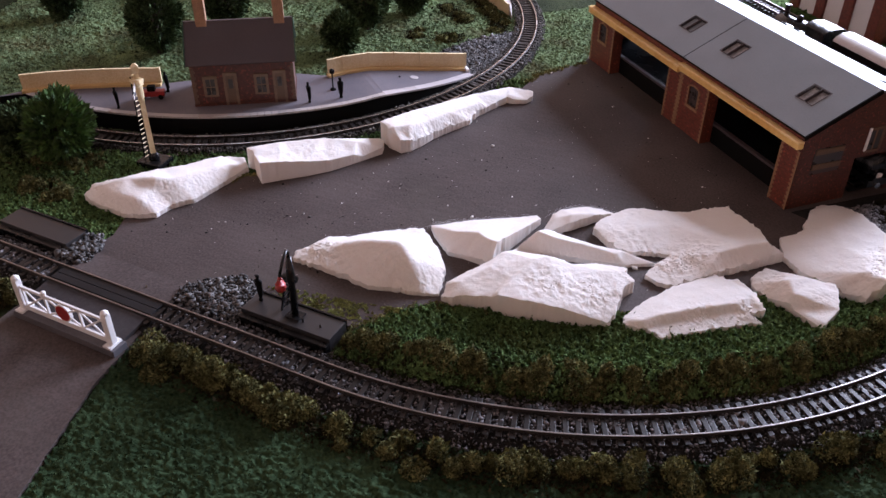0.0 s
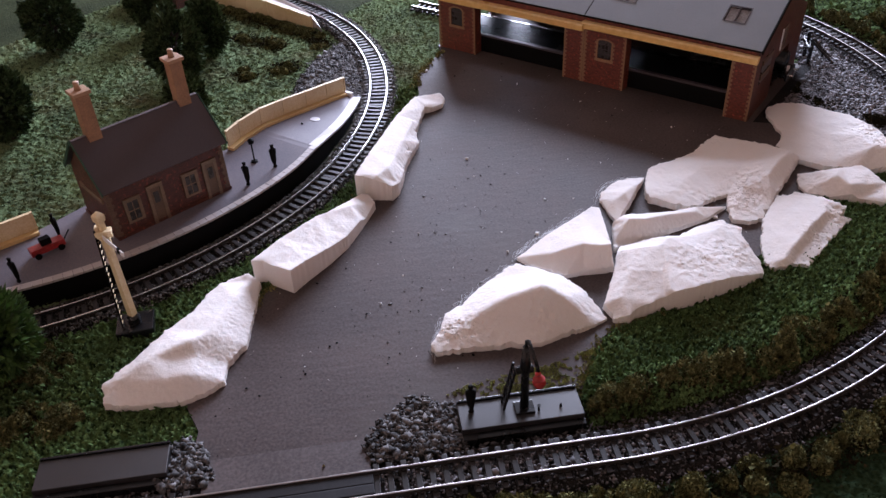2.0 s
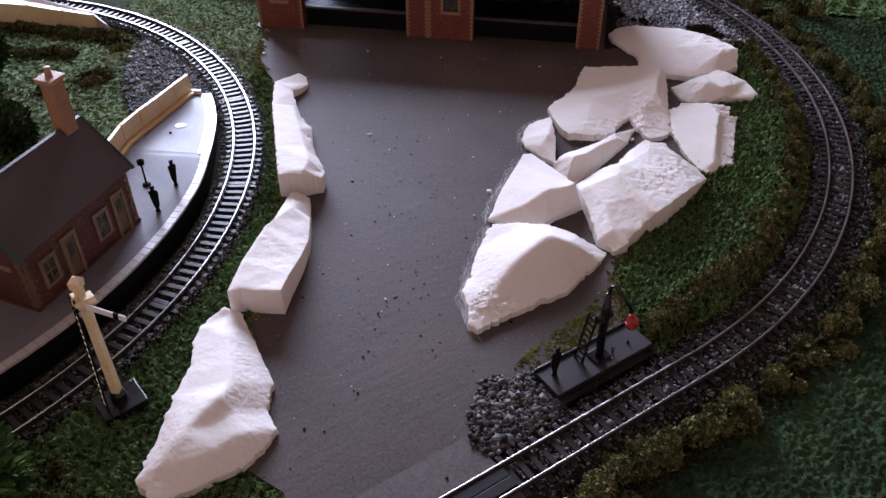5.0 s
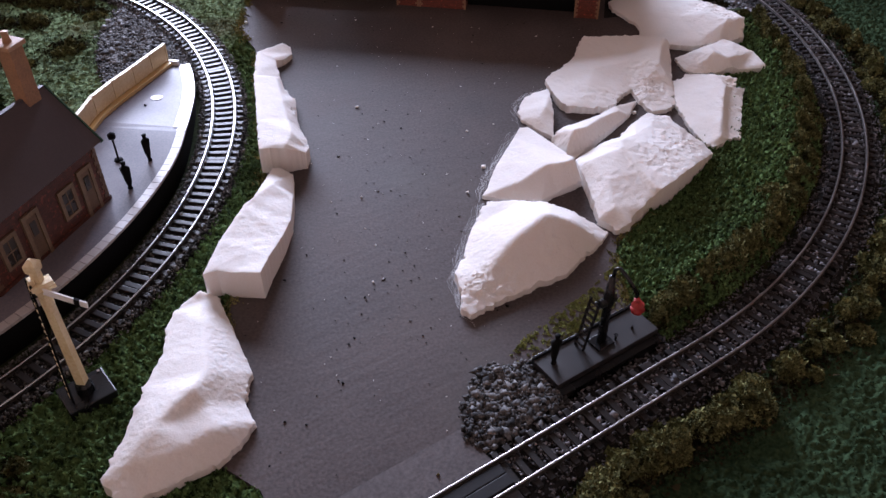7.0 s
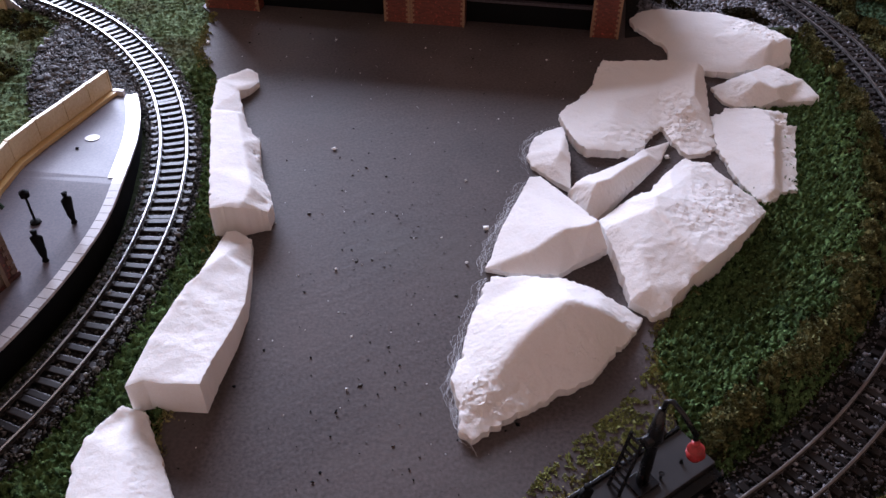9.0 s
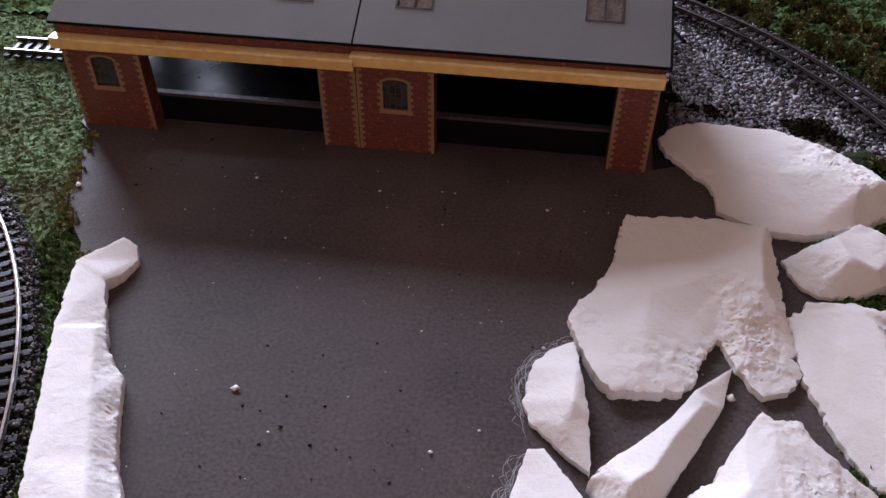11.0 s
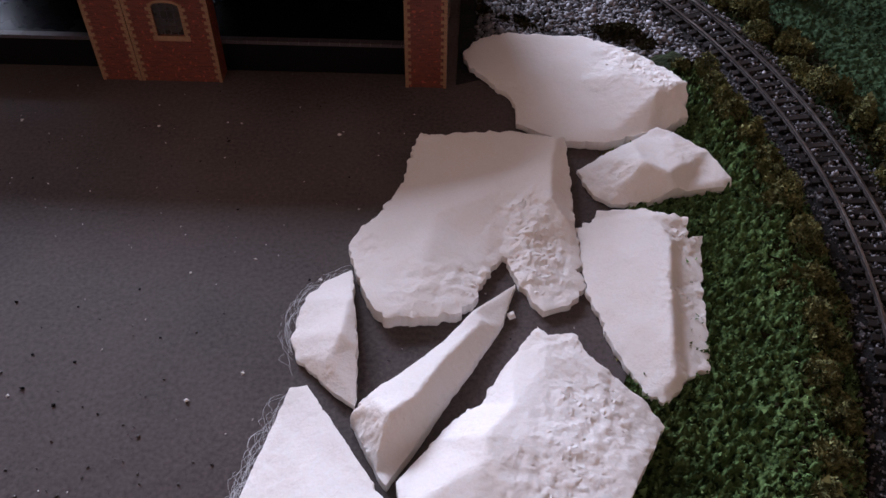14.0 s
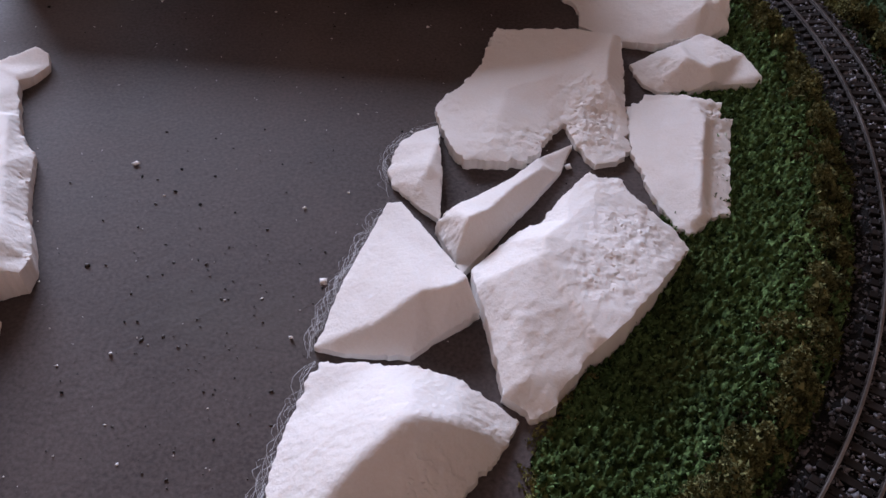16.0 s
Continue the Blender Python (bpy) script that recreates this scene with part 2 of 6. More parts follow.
def patched(m, colour, scale, lo, hi):
    """Soft patches of a second colour over a material."""
    nt = m.node_tree
    b = nt.nodes["Principled BSDF"]
    before = b.inputs["Base Color"].links[0].from_socket
    tc = nt.nodes.new("ShaderNodeTexCoord")
    n = nt.nodes.new("ShaderNodeTexNoise")
    n.inputs["Scale"].default_value = scale
    n.inputs["Detail"].default_value = 5
    nt.links.new(tc.outputs["Object"], n.inputs["Vector"])
    r = nt.nodes.new("ShaderNodeMapRange")
    r.inputs[1].default_value, r.inputs[2].default_value = lo, hi
    nt.links.new(n.outputs[0], r.inputs[0])
    mix = nt.nodes.new("ShaderNodeMix")
    mix.data_type = "RGBA"
    nt.links.new(r.outputs[0], mix.inputs[0])
    nt.links.new(before, mix.inputs[6])
    mix.inputs[7].default_value = (*colour, 1)
    nt.links.new(mix.outputs[2], b.inputs["Base Color"])


patched(YARD, (0.092, 0.080, 0.070), 9, 0.52, 0.85)
TURF = material("green_turf", (0.040, 0.050, 0.024), rough=0.95, var=0.4, big=16, fine=420, bump=0.8, depth=0.002, tint=(0.016, 0.020, 0.010), spec=0.03)
# The wide tint contrast puts some of the turf's highlights and gap shade into colour.
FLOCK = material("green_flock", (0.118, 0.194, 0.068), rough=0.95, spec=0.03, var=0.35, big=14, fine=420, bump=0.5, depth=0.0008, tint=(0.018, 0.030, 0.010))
patched(FLOCK, (0.075, 0.082, 0.028), 22, 0.54, 0.90)
# Brighter copy of the flock for raised crumbs: highlights painted as colour.
LIT_FLOCK = material("lit_green_crumbs", (0.150, 0.245, 0.088), rough=0.95, spec=0.03, var=0.35, big=14, fine=420, bump=0, tint=(0.055, 0.085, 0.034), island=0.5)
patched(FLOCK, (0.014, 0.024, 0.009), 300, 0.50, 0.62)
MOSS = material("yellow_green_moss", (0.31, 0.34, 0.12), rough=0.95, spec=0.03, var=0.35, big=60, fine=160, bump=0, tint=(0.15, 0.16, 0.055), island=0.3)
OLIVE_FLOCK = material("olive_flock", (0.30, 0.27, 0.11), rough=0.95, spec=0.03, var=0.35, big=30, fine=120, bump=0, tint=(0.10, 0.10, 0.035), island=0.4)
DECK = material("black_deck_plastic", (0.016, 0.015, 0.016), rough=0.55, spec=0.2, var=0.3, big=60, fine=500, bump=0.25, depth=0.0003)
RAMP = material("ramp_grey", (0.060, 0.054, 0.056), rough=0.62, spec=0.10, var=0.25, big=40, fine=300, bump=0.25, depth=0.0004)
GATE_BASE = material("grey_gate_base", (0.105, 0.10, 0.112), rough=0.5, var=0.25, big=60, fine=500, bump=0.15, depth=0.0003)
PLATFORM_PLASTIC = material("dark_grey_plastic", (0.021, 0.019, 0.020), rough=0.42, spec=0.7, var=0.2, big=50, fine=700, bump=0.12, depth=0.0002)
STATION_BALLAST = material("brown_grey_ballast", (0.150, 0.138, 0.125), rough=0.8, spec=0.15, var=0.35, big=60, fine=500, bump=0.3, depth=0.0004, tint=(0.040, 0.035, 0.030), island=0.7)
LAWN_FLOCK = material("dark_green_lawn_flock", (0.048, 0.082, 0.040), rough=0.95, spec=0.03, var=0.35, big=14, fine=420, bump=0.5, depth=0.0008, tint=(0.014, 0.026, 0.012))
PALE_FLOCK = material("pale_green_flock", (0.200, 0.280, 0.135), rough=0.95, spec=0.03, var=0.35, big=20, fine=620, bump=0.6, depth=0.0009, tint=(0.050, 0.072, 0.036))
patched(PALE_FLOCK, (0.095, 0.095, 0.048), 16, 0.50, 0.72)
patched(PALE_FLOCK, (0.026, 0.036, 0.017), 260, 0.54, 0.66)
SCRUB = material("olive_scrub", (0.195, 0.195, 0.080), rough=0.95, spec=0.03, var=0.4, big=110, fine=250, bump=0, tint=(0.020, 0.021, 0.008), island=0.6)
# Dark brown; under the hedges it carries the shade of their gaps as colour.
DARK_CRUMBS = material("dark_brown_crumbs", (0.040, 0.034, 0.018), rough=0.95, spec=0.03, var=0.4, big=80, fine=300, bump=0, tint=(0.014, 0.012, 0.006), island=0.5)
BALLAST = material("grey_ballast", (0.150, 0.145, 0.142), rough=0.75, spec=0.10, var=0.35, big=60, fine=500, bump=0.3, depth=0.0004, tint=(0.024, 0.022, 0.022), island=0.85)
GREY_BALLAST = material("lavender_grey_ballast", (0.180, 0.168, 0.172), rough=0.7, spec=0.15, var=0.35, big=60, fine=500, bump=0.3, depth=0.0004, tint=(0.050, 0.045, 0.045), island=0.7)
BALLAST_BED = material("ballast_bed", (0.026, 0.024, 0.023), rough=0.95, spec=0.1, var=0.4, big=60, fine=450, bump=0.9, depth=0.0015)
DULL_STEEL = material("dull_rail", (0.34, 0.305, 0.285), rough=0.35, var=0.25, big=40, fine=600, bump=0.05, depth=0.0001, metal=1.0)
PALE_BALLAST = material("pale_ballast", (0.205, 0.197, 0.205), rough=0.65, spec=0.2, var=0.35, big=60, fine=500, bump=0.3, depth=0.0004, tint=(0.10, 0.095, 0.10), island=0.7)
STEEL = material("nickel_rail", (0.62, 0.60, 0.58), rough=0.26, var=0.12, big=40, fine=600, bump=0.05, depth=0.0001, metal=1.0)
RUST = material("rail_side", (0.060, 0.048, 0.042), rough=0.5, var=0.3, big=60, fine=600, metal=0.6)
SLEEPER = material("black_sleeper_plastic", (0.022, 0.0175, 0.0155), spec=0.27, rough=0.46, var=0.3, big=80, fine=800, bump=0.3, depth=0.0003, random_object=0.35)
BLACK = material("black_plastic", (0.0085, 0.0085, 0.0095), spec=0.38, rough=0.28, var=0.25, big=60, fine=900, bump=0.2, depth=0.0002)
MATT_BLACK = material("matt_black_paint", (0.004, 0.0038, 0.0038), spec=0.12, rough=0.8, var=0.3, big=60, fine=700, bump=0.2, depth=0.0002)
GREEN = material("dark_green_paint", (0.02, 0.07, 0.04), rough=0.5, var=0.2, big=60, fine=700, bump=0.1, depth=0.0002)
CREAM = material("cream_plastic", (0.78, 0.66, 0.42), rough=0.5, var=0.12, big=40, fine=600, bump=0.12, depth=0.0002, tint=(0.62, 0.47, 0.25))
PLINTH = material("amber_cream_plastic", (0.72, 0.50, 0.22), rough=0.35, var=0.12, big=40, fine=600, bump=0.1, depth=0.0002)
WHITE = material("white_plastic", (0.80, 0.79, 0.78), rough=0.4, var=0.06, big=60, fine=700, bump=0.1, depth=0.0002)
RED = material("red_paint", (0.40, 0.022, 0.020), rough=0.45, var=0.45, big=80, fine=600, bump=0.1, depth=0.0002)
TARMAC = material("platform_grey", (0.120, 0.113, 0.132), rough=0.46, spec=0.10, var=0.12, big=25, fine=700, bump=0.12, depth=0.0002, tint=(0.175, 0.158, 0.170))
SLAB = material("platform_edge_slab", (0.44, 0.40, 0.385), rough=0.42, var=0.12, big=30, fine=600, bump=0.15, depth=0.0002, random_object=0.06)
RAMP_EDGE = material("smooth_pale_platform_edge", (0.46, 0.43, 0.44), rough=0.30, var=0.10, big=30, fine=600, bump=0.08, depth=0.0002)
SLATE = material("grey_roof_card", (0.235, 0.262, 0.290), rough=0.50, spec=0.3, var=0.12, big=25, fine=900, bump=0.15, depth=0.0002)
SLATE_DARK = material("brown_roof_card", (0.070, 0.055, 0.060), spec=0.4, rough=0.5, var=0.15, big=30, fine=800, bump=0.2, depth=0.0003)
OCHRE = material("ochre_beam", (0.82, 0.55, 0.19), rough=0.40, var=0.25, big=18, fine=160, bump=0.12, depth=0.0003, tint=(0.66, 0.38, 0.10))
BEAM_TOP = material("pale_ochre_moulding", (0.88, 0.66, 0.33), rough=0.32, var=0.25, big=24, fine=200, bump=0.12, depth=0.0003, tint=(0.74, 0.46, 0.15))
PRINT = material("printed_stone", (0.155, 0.092, 0.058), rough=0.6, var=0.3, big=150, fine=800, bump=0.1, depth=0.0002)
SURROUND = material("printed_buff_surround", (0.21, 0.14, 0.088), rough=0.6, var=0.3, big=150, fine=800, bump=0.1, depth=0.0002)
BUFF = material("buff_quoin", (0.33, 0.19, 0.10), rough=0.6, var=0.25, big=80, fine=800, bump=0.1, depth=0.0002)
CHIMNEY = material("orange_chimney_brick", (0.34, 0.18, 0.095), rough=0.6, var=0.3, big=120, fine=900, bump=0.3, depth=0.0003)
TERRACOTTA = material("terracotta", (0.42, 0.25, 0.145), rough=0.6, var=0.2, big=100, fine=900)
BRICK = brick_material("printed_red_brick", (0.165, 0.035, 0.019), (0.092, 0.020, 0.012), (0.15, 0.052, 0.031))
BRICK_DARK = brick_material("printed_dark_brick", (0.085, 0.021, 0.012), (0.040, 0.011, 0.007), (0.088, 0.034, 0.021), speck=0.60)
PANE = material("window_print", (0.045, 0.040, 0.038), rough=0.3, var=0.2, big=90, fine=500, bump=0)
SKYLIGHT = material("skylight_glazing", (0.36, 0.35, 0.36), rough=0.15, var=0.4, big=160, fine=600, bump=0.1, depth=0.0002)
DOOR = material("tan_door_print", (0.135, 0.082, 0.048), rough=0.5, var=0.2, big=80, fine=700)
GLOSS_FLOOR = material("glossy_black_floor", (0.006, 0.007, 0.008), rough=0.28, spec=0.03, var=0.2, big=20, fine=300, bump=0.05, depth=0.0003)
LEAF = material("dark_leaf", (0.098, 0.145, 0.066), spec=0.05, rough=0.85, var=0.4, big=60, fine=300, bump=0, tint=(0.012, 0.022, 0.010), island=0.6)
TUFT = material("bright_grass_blade", (0.082, 0.165, 0.034), rough=0.75, var=0.3, big=60, fine=300, bump=0, tint=(0.030, 0.072, 0.016), island=0.5)
BARK = material("bark", (0.06, 0.042, 0.03), rough=0.85, var=0.35, big=150, fine=600, bump=0.6, depth=0.0008)
WOOD = material("brown_wood_panel", (0.34, 0.185, 0.115), spec=0.08, rough=0.65, var=0.25, big=4, fine=60, bump=0.1, depth=0.001)
PALE_BLUE = material("pale_blue_card", (0.48, 0.66, 0.78), rough=0.7, var=0.1, big=3, fine=50, bump=0.05)
WALLPAPER = material("room_wall_paint", (0.15, 0.105, 0.085), rough=0.9, var=0.06, big=1.5, fine=80, bump=0.1, depth=0.001)
PEACH = material("pale_peach_wall_paint", (0.56, 0.385, 0.275), rough=0.9, var=0.05, big=1.5, fine=80, bump=0.1, depth=0.001)
CEILING = material("ceiling_paint", (0.26, 0.205, 0.16), rough=0.9, var=0.05, big=1.5, fine=80, bump=0.1, depth=0.001)
CARPET = material("brown_carpet", (0.15, 0.10, 0.075), rough=0.95, var=0.3, big=3, fine=300, bump=0.5, depth=0.003)
COACH_WHITE = material("white_coach_roof", (0.62, 0.61, 0.61), rough=0.3, var=0.05, big=30, fine=400, bump=0.03, depth=0.0002)
FIBRE = material("glue_fibre", (0.55, 0.55, 0.56), rough=0.5, var=0.1, big=60, fine=400)

# ---- plan ----
LEFT_C, LEFT_R = (-1.1045, 0.1208), 0.368      # station loop: centre and radius of its track
RIGHT_C, RIGHT_R = (-0.6955, 0.367), 0.431     # outer loop
GAUGE, RAIL_Z = 0.0175, 0.0060
SOUTH = Vector((-0.716, -0.698))               # the straight through the level crossing
BOARD = (-1.80, -0.120, -0.62, 0.905)


def arc(centre, r, a0, a1, step=0.004):
    n = max(2, int(abs(radians(a1 - a0)) * r / step))
    return [(centre[0] + r * math.cos(a), centre[1] + r * math.sin(a)) for a in (radians(a0 + (a1 - a0) * i / n) for i in range(n + 1))]


def straight(p, q, step=0.004):
    n = max(1, int(math.dist(p, q) / step))
    return [(p[0] + (q[0] - p[0]) * i / n, p[1] + (q[1] - p[1]) * i / n) for i in range(n + 1)]


_a = math.degrees(math.atan2(-0.716, 0.698))
_p = arc(RIGHT_C, RIGHT_R, _a, _a + 1)[0]
OUTER_LINE = straight((_p[0] + 0.52 * SOUTH.x, _p[1] + 0.52 * SOUTH.y), _p)[:-1] + arc(RIGHT_C, RIGHT_R, _a, 90) + straight((RIGHT_C[0], RIGHT_C[1] + RIGHT_R), (-1.15, RIGHT_C[1] + RIGHT_R))[1:]
STATION_LINE = arc(LEFT_C, LEFT_R, -78, 90) + straight((LEFT_C[0], LEFT_C[1] + LEFT_R), (-1.45, LEFT_C[1] + LEFT_R))[1:]
YARD_OUTLINE = [(-0.585, -0.108), (-0.616, -0.070), (-0.640, -0.060), (-0.662, -0.030), (-0.672, 0.02), (-0.680, 0.06), (-0.690, 0.12), (-0.702, 0.18), (-0.730, 0.25), (-0.757, 0.32),
                (-0.778, 0.37), (-0.805, 0.40), (-0.812, 0.43), (-0.822, 0.470), (-0.835, 0.482), (-0.840, 0.64), (-0.455, 0.64), (-0.455, 0.505), (-0.425, 0.49), (-0.385, 0.45), (-0.375, 0.40),
                (-0.383, 0.35), (-0.385, 0.30), (-0.400, 0.26), (-0.415, 0.21), (-0.438, 0.165), (-0.447, 0.145), (-0.444, 0.122), (-0.438, 0.102), (-0.436, 0.092), (-0.462, 0.068), (-0.488, 0.042), (-0.510, 0.020), (-0.512, 0.000), (-0.505, -0.025)]

# ---- room ----
def room():
    lo, hi, back = -0.78, 1.75, -1.35
    x0, x1 = -3.2, 1.1
    w = 0.12
    wx0, wx1, wz0, wz1 = WINDOW
    bm = bmesh.new()
    box(bm, x0, wx0, WALL_Y, WALL_Y + w, lo, hi + 0.4)
    box(bm, wx1, x1, WALL_Y, WALL_Y + w, lo, hi + 0.4)
    box(bm, wx0, wx1, WALL_Y, WALL_Y + w, lo, wz0)
    box(bm, wx0, wx1, WALL_Y, WALL_Y + w, wz1, hi + 0.4)
    solo("wall_north", bm, WALLPAPER, "painted room wall around the window", "wall", kind="structure")
    for name, a in (("wall_south", (x0, x1, back - w, back)), ("wall_west", (x0 - w, x0, back - w, WALL_Y + w)), ("wall_east", (x1, x1 + w, back - w, WALL_Y + w))):
        solo(name, box(bmesh.new(), *a, lo, hi + 0.4), PEACH, "plain painted room wall", "wall", kind="structure")
    solo("floor", box(bmesh.new(), x0, x1, back, WALL_Y, lo - 0.05, lo), CARPET, "brown carpeted room floor", "floor", kind="structure")
    solo("ceiling", box(bmesh.new(), x0 - w, x1 + w, back - w, WALL_Y + w, hi + 0.4, hi + 0.5), CEILING, "pale painted ceiling", "ceiling", kind="structure")
    f = thing("window_1", "white framed window letting daylight in", "window", kind="structure")
    bm = bmesh.new()
    y = WALL_Y + 0.05
    for a in ((wx0, wx0 + 0.03, wz0, wz1), (wx1 - 0.03, wx1, wz0, wz1), (wx0 + 0.03, wx1 - 0.03, wz0, wz0 + 0.03), (wx0 + 0.03, wx1 - 0.03, wz1 - 0.03, wz1)):
        box(bm, a[0], a[1], y, y + 0.05, a[2], a[3])
    part("window_frame", bm, WHITE, f)


room()


def side_tables():
    """Low surfaces that stand beyond the far edge of the baseboard."""
    for name, words, x0, x1, mat in (("blue_table", "pale blue topped table beyond the baseboard", -1.70, -0.800, PALE_BLUE), ("wooden_table", "brown wooden table beyond the baseboard", -0.795, 0.20, WOOD)):
        t = thing(name, words, "table", at=(x0, 0.925, -0.78))
        part("tabletop", box(bmesh.new(), 0, x1 - x0, 0, 0.62, 0.70, 0.73, bevel=0.003), mat, t)
        for x in (0.03, x1 - x0 - 0.07):
            for y in (0.03, 0.55):
                part("leg", box(bmesh.new(), x, x + 0.04, y, y + 0.04, 0, 0.70), WOOD, t)


side_tables()


# ---- ground ----
def board_edge(y):
    """The rounded side of the baseboard: narrower along the near half."""
    s = np.clip((np.asarray(y, float) - 0.31) / 0.14, 0, 1)
    return -0.196 + 0.076 * s * s * (3 - 2 * s)


def baseboard():
    x0, x1, y0, y1 = BOARD
    t = thing("baseboard", "plain black baseboard carrying the whole layout", "baseboard", kind="structure")
    side = [(float(board_edge(y)), y) for y in [y0] + [0.29 + 0.02 * k for k in range(10)] + [y1]]
    part("top", prism(bmesh.new(), [(x0, y0)] + side + [(x0, y1)], -0.045, -0.014), MATT_BLACK, t)
    part("support", box(bmesh.new(), x0 + 0.1, x1 - 0.2, y0 + 0.1, y1 - 0.1, -0.78, -0.045), MATT_BLACK, t)
    # the modelled ground: one uneven sheet
    step = 0.006
    nx, ny = int((x1 - x0) / step), int((y1 - y0) / step)
    gx, gy = np.meshgrid(np.linspace(x0, x1, nx + 1), np.linspace(y0, y1, ny + 1))
    gx = x0 + (gx - x0) * (board_edge(gy) - x0) / (x1 - x0)
    z = ground_height(gx.ravel(), gy.ravel())
    v = np.stack([gx.ravel(), gy.ravel(), z], 1)
    i = (np.arange(ny)[:, None] * (nx + 1) + np.arange(nx)[None]).ravel()
    f = np.concatenate([np.stack([i, i + 1, i + nx + 2], 1), np.stack([i, i + nx + 2, i + nx + 1], 1)])
    g = new("ground", raw_mesh("ground", v, f, TURF))
    g.data.shade_smooth()
    tagged(g, "green and brown scenic turf covering the baseboard", "ground", kind="structure")


def ground_height(x, y):
    """Height of the turf: low under the yard and tracks, mounded under the scrub."""
    x, y = np.asarray(x, float), np.asarray(y, float)
    z = np.full(len(x), -0.0035)
    r = np.hypot(x - RIGHT_C[0], y - RIGHT_C[1])
    ang = np.degrees(np.arctan2(y - RIGHT_C[1], x - RIGHT_C[0]))
    bank = np.exp(-((r - 0.388) / 0.016) ** 2) * np.clip((ang + 46) / 5, 0, 1) * (ang < 24)
    z += 0.009 * bank
    lawn = np.clip((r - 0.25) / 0.05, 0, 1) * np.clip((0.40 - r) / 0.02, 0, 1) * ((ang > -60) & (ang < 30))
    z += 0.0016 * lawn
    return z


baseboard()

bm = bmesh.new()
prism(bm, YARD_OUTLINE, -0.012, 0.0)
solo("yard", bm, YARD, "brown-grey painted yard surface, dusty and scuffed", "yard", kind="structure")

CROSS_OUT = Vector((0.698, -0.716))
CROSS_AT = Vector((-0.5330, -0.0760))                     # crossing centre on the straight
def along(u, v):
    """A plan place u metres along the straight (towards the curve) and v metres to its outer side, from the crossing's centre."""
    return (CROSS_AT.x - SOUTH.x * u + CROSS_OUT.x * v, CROSS_AT.y - SOUTH.y * u + CROSS_OUT.y * v)


bm = bmesh.new()
prism(bm, [along(-0.052, 0.019), along(0.052, 0.019), along(0.062, 0.075), along(0.105, 0.20), along(0.16, 0.42), along(-0.02, 0.42), along(-0.035, 0.20), along(-0.048, 0.075)], -0.012, -0.0005)
solo("road", bm, YARD, "brown-grey painted road leading over the level crossing", "road", kind="structure")

# ---- foam offcuts ----
FOAM_PIECES = []
FOAM_PIECES.append(("long white foam piece with a hollowed slope",
    [(-696, 50, 10), (-686, 52, 5), (-670, 32, 4), (-651, 7, 4), (-645, 0, 4), (-643, -15, 5), (-641, -23, 4), (-631, -34, 4), (-634, -49, 4), (-641, -63, 4), (-652, -72, 5), (-664, -83, 5), (-680, -92, 6), (-691, -83, 9), (-691, -58, 11), (-695, -29, 12), (-695, -3, 12), (-702, 17, 11), (-703, 31, 11)],
    [(-679, 21, 14), (-663, -16, 18), (-664, -30, 21), (-676, -56, 18), (-666, -45, 15), (-645, -47, 14), (-665, -70, 14), (-684, -76, 12), (-655, -60, 14), (-657, -34, 14.5)],
    [(0, 1), (1, 2), (2, 3), (5, 8), (8, 6), (3, 7)]))
FOAM_PIECES.append(("long white foam block with straight flat ends",
    [(-659, 60, 22), (-678, 58, 21), (-686, 58, 21), (-693, 53, 21), (-695, 84, 21), (-694, 125, 19), (-691, 135, 18), (-695, 181, 9), (-690, 184, 8), (-679, 179, 7), (-669, 149, 10), (-662, 124, 12), (-660, 101, 16), (-660, 76, 20)],
    [(-657, 59, 24), (-656, 85, 22), (-658, 117, 18), (-671, 158, 13), (-685, 156, 15)],
    [(0, 1), (1, 2), (2, 3), (3, 4)]))
FOAM_PIECES.append(("long white foam block with a ragged pitted side",
    [(-705, 185, 22), (-687, 189, 22), (-674, 196, 15), (-675, 207, 12), (-683, 223, 9), (-692, 236, 8), (-702, 258, 7), (-710, 281, 6), (-724, 294, 7), (-732, 309, 7), (-746, 337, 8), (-741, 344, 6), (-738, 357, 5), (-742, 366, 7), (-751, 370, 8), (-767, 348, 9), (-751, 299, 14), (-720, 223, 21), (-708, 194, 22)],
    [(-687, 194, 23), (-688, 210, 22), (-700, 234, 18), (-713, 262, 16), (-733, 303, 12), (-748, 340, 9)],
    [(0, 1), (1, 2), (2, 3), (3, 4)]))
FOAM_PIECES.append(("large white foam slab with a broken sloping front beside the grass",
    [(-537, 175, 5), (-514, 174, 10), (-496, 175, 10), (-475, 174, 5), (-453, 160, 2), (-456, 150, 3), (-477, 112, 4), (-495, 97, 5), (-513, 82, 5), (-531, 65, 4), (-537, 68, 5), (-542, 87, 8), (-547, 97, 7), (-544, 113, 5), (-543, 144, 5)],
    [(-527, 95, 12), (-513, 120, 21), (-494, 142, 27), (-478, 146, 20)],
    [(0, 1), (1, 2), (2, 3)]))
FOAM_PIECES.append(("white foam wedge with one sloping face",
    [(-541, 184, 3), (-536, 223, 4), (-528, 259, 4), (-525, 273, 5), (-518, 274, 6), (-480, 218, 19), (-473, 211, 5), (-490, 195, 4), (-500, 184, 4), (-528, 182, 3)],
    [(-484, 213, 20), (-499, 209, 18), (-517, 194, 11)],
    [(0, 1), (1, 2)]))
